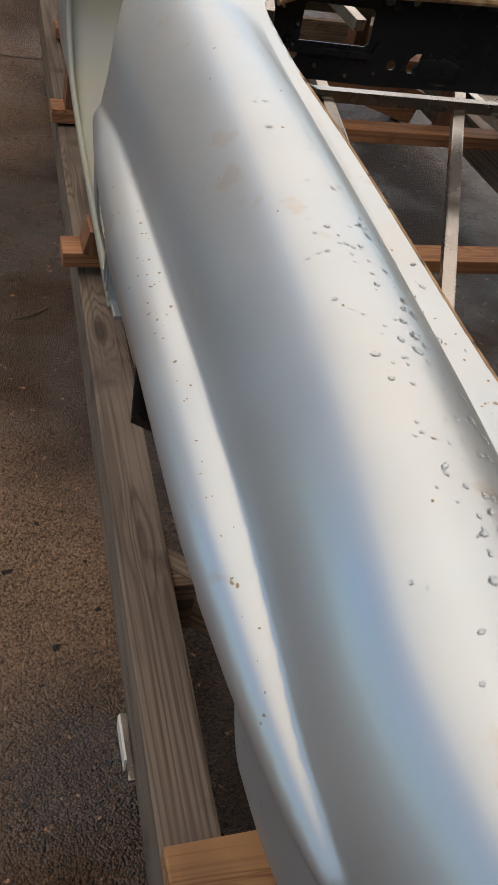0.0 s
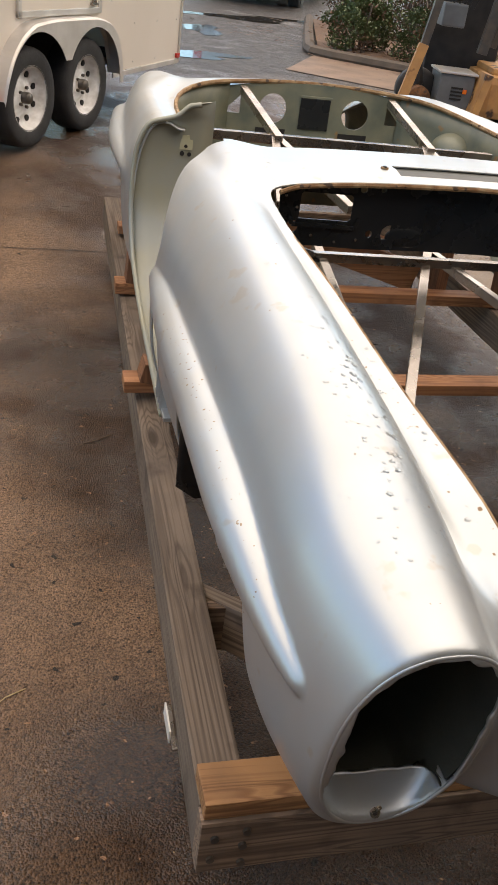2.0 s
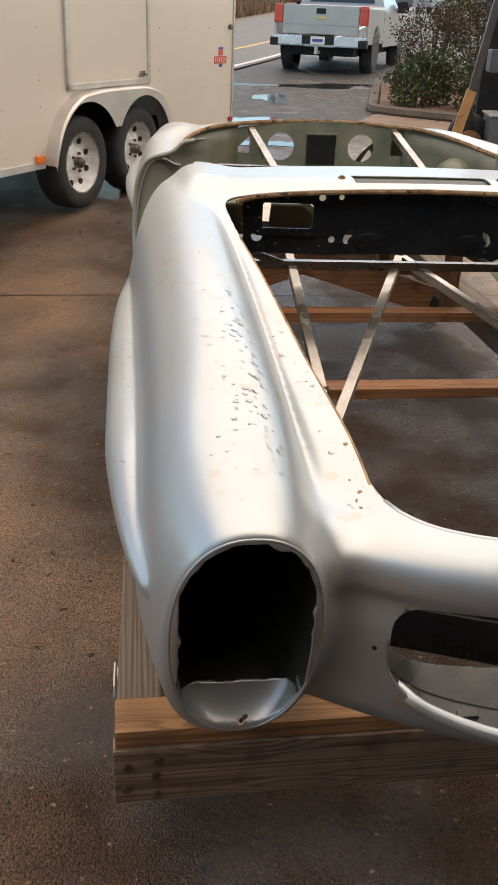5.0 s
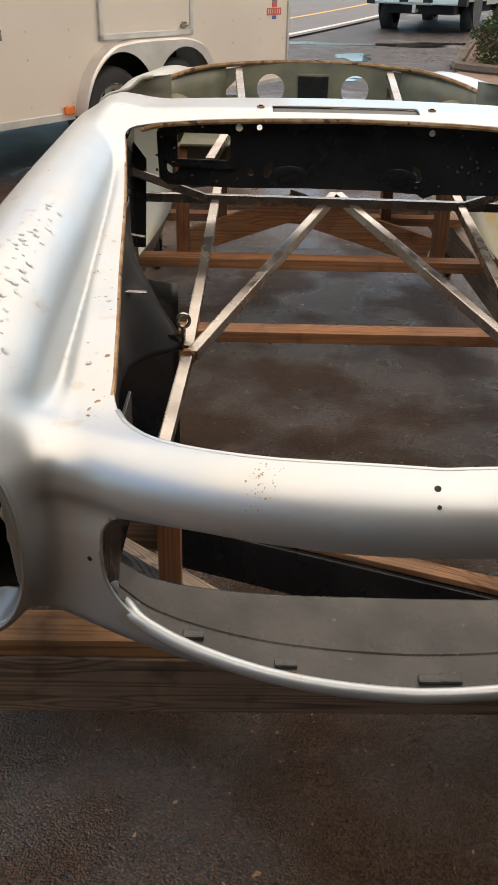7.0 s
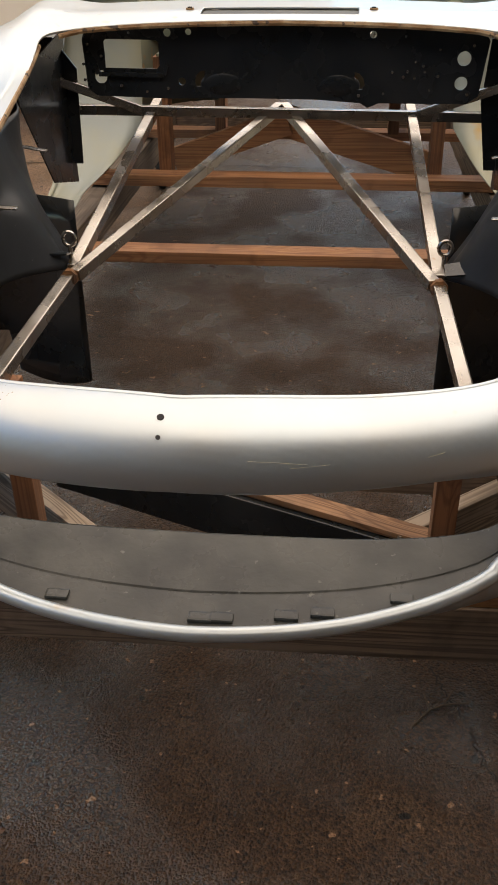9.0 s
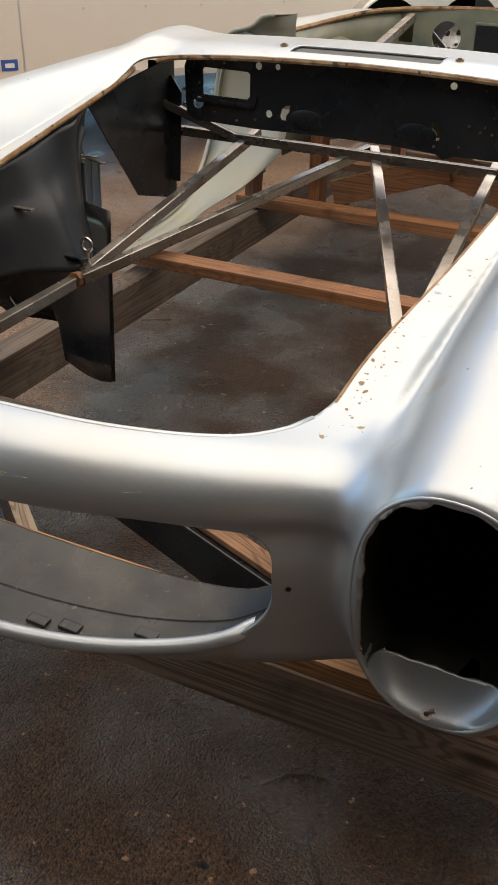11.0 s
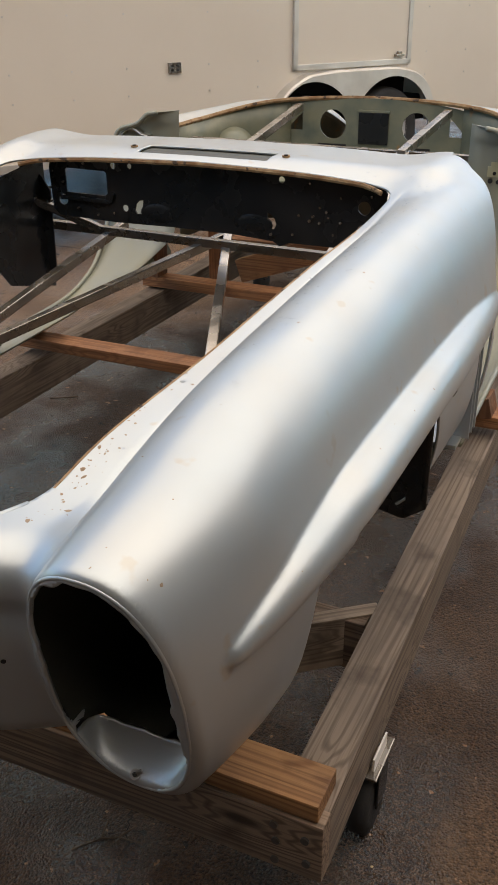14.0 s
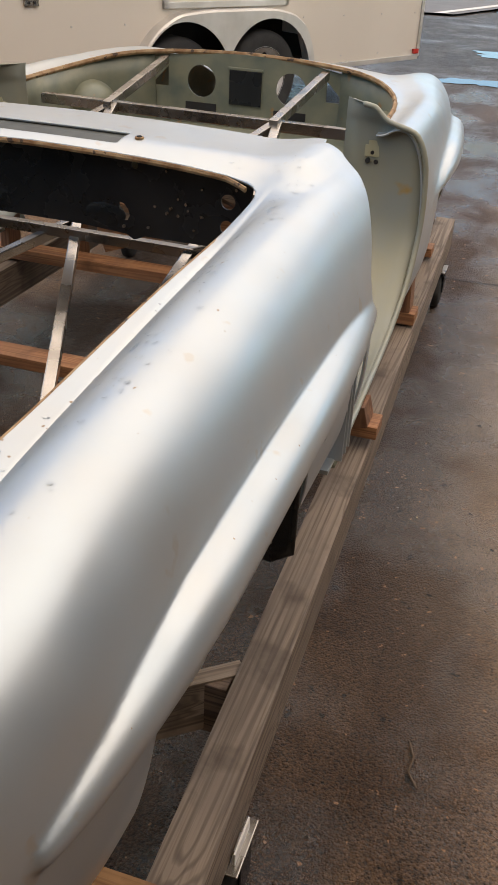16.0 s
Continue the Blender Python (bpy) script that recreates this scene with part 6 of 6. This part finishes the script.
CAR_COL = [material("far_car_paint", c, 0.3, second=[q * 0.9 for q in c], scale=2, coat=0.4) for c in ((0.05, 0.06, 0.09), (0.4, 0.42, 0.45), (0.10, 0.03, 0.03), (0.03, 0.08, 0.2))]
for k in range(7):
    y = 62 + 1.5 * (k % 2)
    x = 2.0 + 3.4 * k
    g = ground_z(x, y)
    car = thing("parked_car", "distant parked car beyond the road", "car", group="far parked cars")
    part("body", join(box((x, y, g + 0.3), (x + 1.8, y + 4.2, g + 0.95), 0.15), box((x + 0.12, y + 1.0, g + 0.9), (x + 1.68, y + 3.4, g + 1.45), 0.2)), CAR_COL[k % 4], car)
    part("rear_glass", box((x + 0.25, y + 0.98, g + 1.0), (x + 1.55, y + 1.02, g + 1.35), 0.02), GLASS, car)
    for sx in (0.1, 1.5):
        for sy in (0.7, 3.3):
            part("wheel", cylinder(0.3, 0.2, 16, pose(x + sx + 0.1, y + sy, g + 0.3, 0, 90)), RUBBER, car)
HILL = material("far_tree_line", (0.05, 0.06, 0.045), 0.9, second=(0.09, 0.085, 0.06), scale=0.3)
rows = []
for x in np.linspace(-200, 200, 81):
    h = 9 + 5 * noise.noise((x * 0.03, 0, 0)) + 2 * noise.noise((x * 0.2, 1, 0))
    rows.append([(x, 150 + 0.02 * x, 2), (x, 151 + 0.02 * x, 2 + h * 0.7), (x, 154 + 0.02 * x, 2 + h)])
tagged(part("backdrop", grid_sheet(rows), HILL, shade=True), "distant dark line of trees", "backdrop", kind="structure")

# ---- unseen workshop behind the camera, with open door and canopy, added to block light ----
SIDING = material("grey_unseen_siding", (0.20, 0.19, 0.175), 0.6, second=(0.16, 0.15, 0.14), scale=1.5, bump=0.1, bump_scale=20)
ROOF = material("dark_light_blocker", (0.08, 0.075, 0.07), 0.7, second=(0.11, 0.10, 0.09), scale=1.2)
for nm, lo, hi in (("wall_south_a", (-9, -4.8, -0.2), (-3.0, -4.6, 4.2)), ("wall_south_b", (3.6, -4.8, -0.2), (9, -4.6, 4.2)), ("wall_south_c", (-3.0, -4.8, 3.0), (3.6, -4.6, 4.2)), ("wall_inside", (-3.2, -9.5, -0.2), (3.8, -9.3, 4.2)),
                   ("wall_inside_a", (-3.2, -9.5, -0.2), (-3.0, -4.8, 4.2)), ("wall_inside_b", (3.6, -9.5, -0.2), (3.8, -4.8, 4.2))):
    tagged(part(nm, box(lo, hi), SIDING), "unseen plain grey wall added to block light", "wall", kind="structure")
tagged(part("ceiling", box((-3.2, -9.5, 4.0), (3.8, -4.6, 4.2)), ROOF), "unseen dark ceiling of the added workshop", "ceiling", kind="structure")
# Unseen canopy, set to darken the nose and the ground before it.
tagged(part("canopy", box((-1.6, -4.6, 2.95), (5.0, -1.3, 3.1)), ROOF), "unseen dark canopy added to shade the nose", "canopy", kind="structure")
# Unseen wall, set to darken the right flank.
tagged(part("wall_east", box((5.0, -4.6, -0.2), (5.2, 5.5, 5.2)), ROOF), "unseen plain grey wall added to block light", "wall", kind="structure")
for x in (-1.2, 4.9):
    tagged(part("canopy_post", box((x - 0.06, -4.5, -0.1), (x + 0.06, -4.38, 2.95), 0.01), ROOF), "unseen dark post of the added canopy", "post", kind="structure")


# ---- litter and cracks on the yard ----
TWIG = material("dead_twig", (0.09, 0.06, 0.04), 0.85, second=(0.14, 0.10, 0.07), scale=40, bump=0.3)
STRAW = material("pale_straw", (0.45, 0.36, 0.20), 0.8, second=(0.36, 0.27, 0.15), scale=40)
CRACK = material("dark_crack", (0.012, 0.009, 0.008), 0.7, second=(0.02, 0.015, 0.012), scale=30)


def twig(points, r, mat, label, forks=()):
    ob = thing("twig", label, "twig", group="twigs on the yard")
    lines = [points] + list(forks)
    part("stem", join(*[sweep([(x, y, ground_z(x, y) + r + 0.004 * (k % 2)) for k, (x, y) in enumerate(line)], r, 5) for line in lines]), mat, ob)


twig([(0.37, 0.33), (0.41, 0.375), (0.44, 0.395), (0.49, 0.40)], 0.0022, TWIG, "thin dark forked twig lying on wet concrete", [[(0.44, 0.395), (0.46, 0.43)], [(0.41, 0.375), (0.40, 0.42)]])
twig([(-1.27, 0.90), (-1.235, 0.933), (-1.19, 0.96)], 0.0016, STRAW, "single pale straw on brown concrete")
twig([(-1.0, 2.10), (-0.955, 2.115), (-0.90, 2.16)], 0.003, TWIG, "short dark twig lying beside the rail")
twig([(1.14, 1.14), (1.155, 1.10), (1.15, 1.06), (1.175, 1.02)], 0.003, TWIG, "short curled twig on damp concrete")
rnd = random.Random(31)


def crack(points, w):
    pts = []
    for (x0, y0), (x1, y1) in zip(points[:-1], points[1:]):
        n = 9
        for k in range(n):
            u = k / n
            pts.append((x0 + (x1 - x0) * u + rnd.uniform(-0.006, 0.006), y0 + (y1 - y0) * u + rnd.uniform(-0.006, 0.006)))
    rows = []
    for k, (x, y) in enumerate(pts):
        q = pts[min(k + 1, len(pts) - 1)]
        p = pts[max(k - 1, 0)]
        d = Vector((q[0] - p[0], q[1] - p[1], 0)).normalized()
        n = Vector((-d.y, d.x, 0)) * w * rnd.uniform(0.4, 1.0)
        rows.append([(x - n.x, y - n.y, ground_z(x, y) + 0.0035), (x + n.x, y + n.y, ground_z(x, y) + 0.0035)])
    tagged(part("ground_crack", grid_sheet(rows), CRACK), "fine dark crack in the concrete", "crack", kind="structure")


crack([(0.42, 0.50), (0.435, 0.45), (0.486, 0.335), (0.50, 0.26), (0.547, 0.195), (0.56, 0.05), (0.62, -0.2)], 0.0022)
crack([(0.75, 1.05), (0.98, 0.98), (1.2, 1.02), (1.5, 0.9), (2.1, 0.95)], 0.0008)
crack([(-3.2, 3.95), (-1.2, 4.0), (0.9, 4.0), (3.4, 4.05)], 0.005)
for mat, name, label, count, lo, hi in ((TWIG, "grit", "dark pebbles and bits of bark on the yard", 150, 0.002, 0.006), (STRAW, "leaf_litter", "small pale and orange leaf scraps on the yard", 45, 0.0015, 0.004), (LEAF[1], "leaf_litter", "small brown leaf scraps on the yard", 120, 0.003, 0.008)):
    vs, fs = [], []
    for k in range(count):
        x, y = rnd.uniform(-2.2, 2.4), rnd.uniform(-0.6, 4.5)
        r, a = rnd.uniform(lo, hi), rnd.uniform(0, 6.28)
        z = ground_z(x, y)
        i = len(vs)
        for j in range(5):
            q = a + j * 1.257
            vs.append((x + r * rnd.uniform(0.6, 1.2) * math.cos(q), y + r * rnd.uniform(0.6, 1.2) * math.sin(q), z + 0.001))
        vs.append((x, y, z + r * (0.9 if name == "grit" else 0.35) + 0.001))
        fs += [(i + j, i + (j + 1) % 5, i + 5) for j in range(5)]
    me = bpy.data.meshes.new(name)
    me.from_pydata(vs, [], fs)
    me.materials.append(mat)
    tagged(new(name, me), label, "litter", kind="stuff")
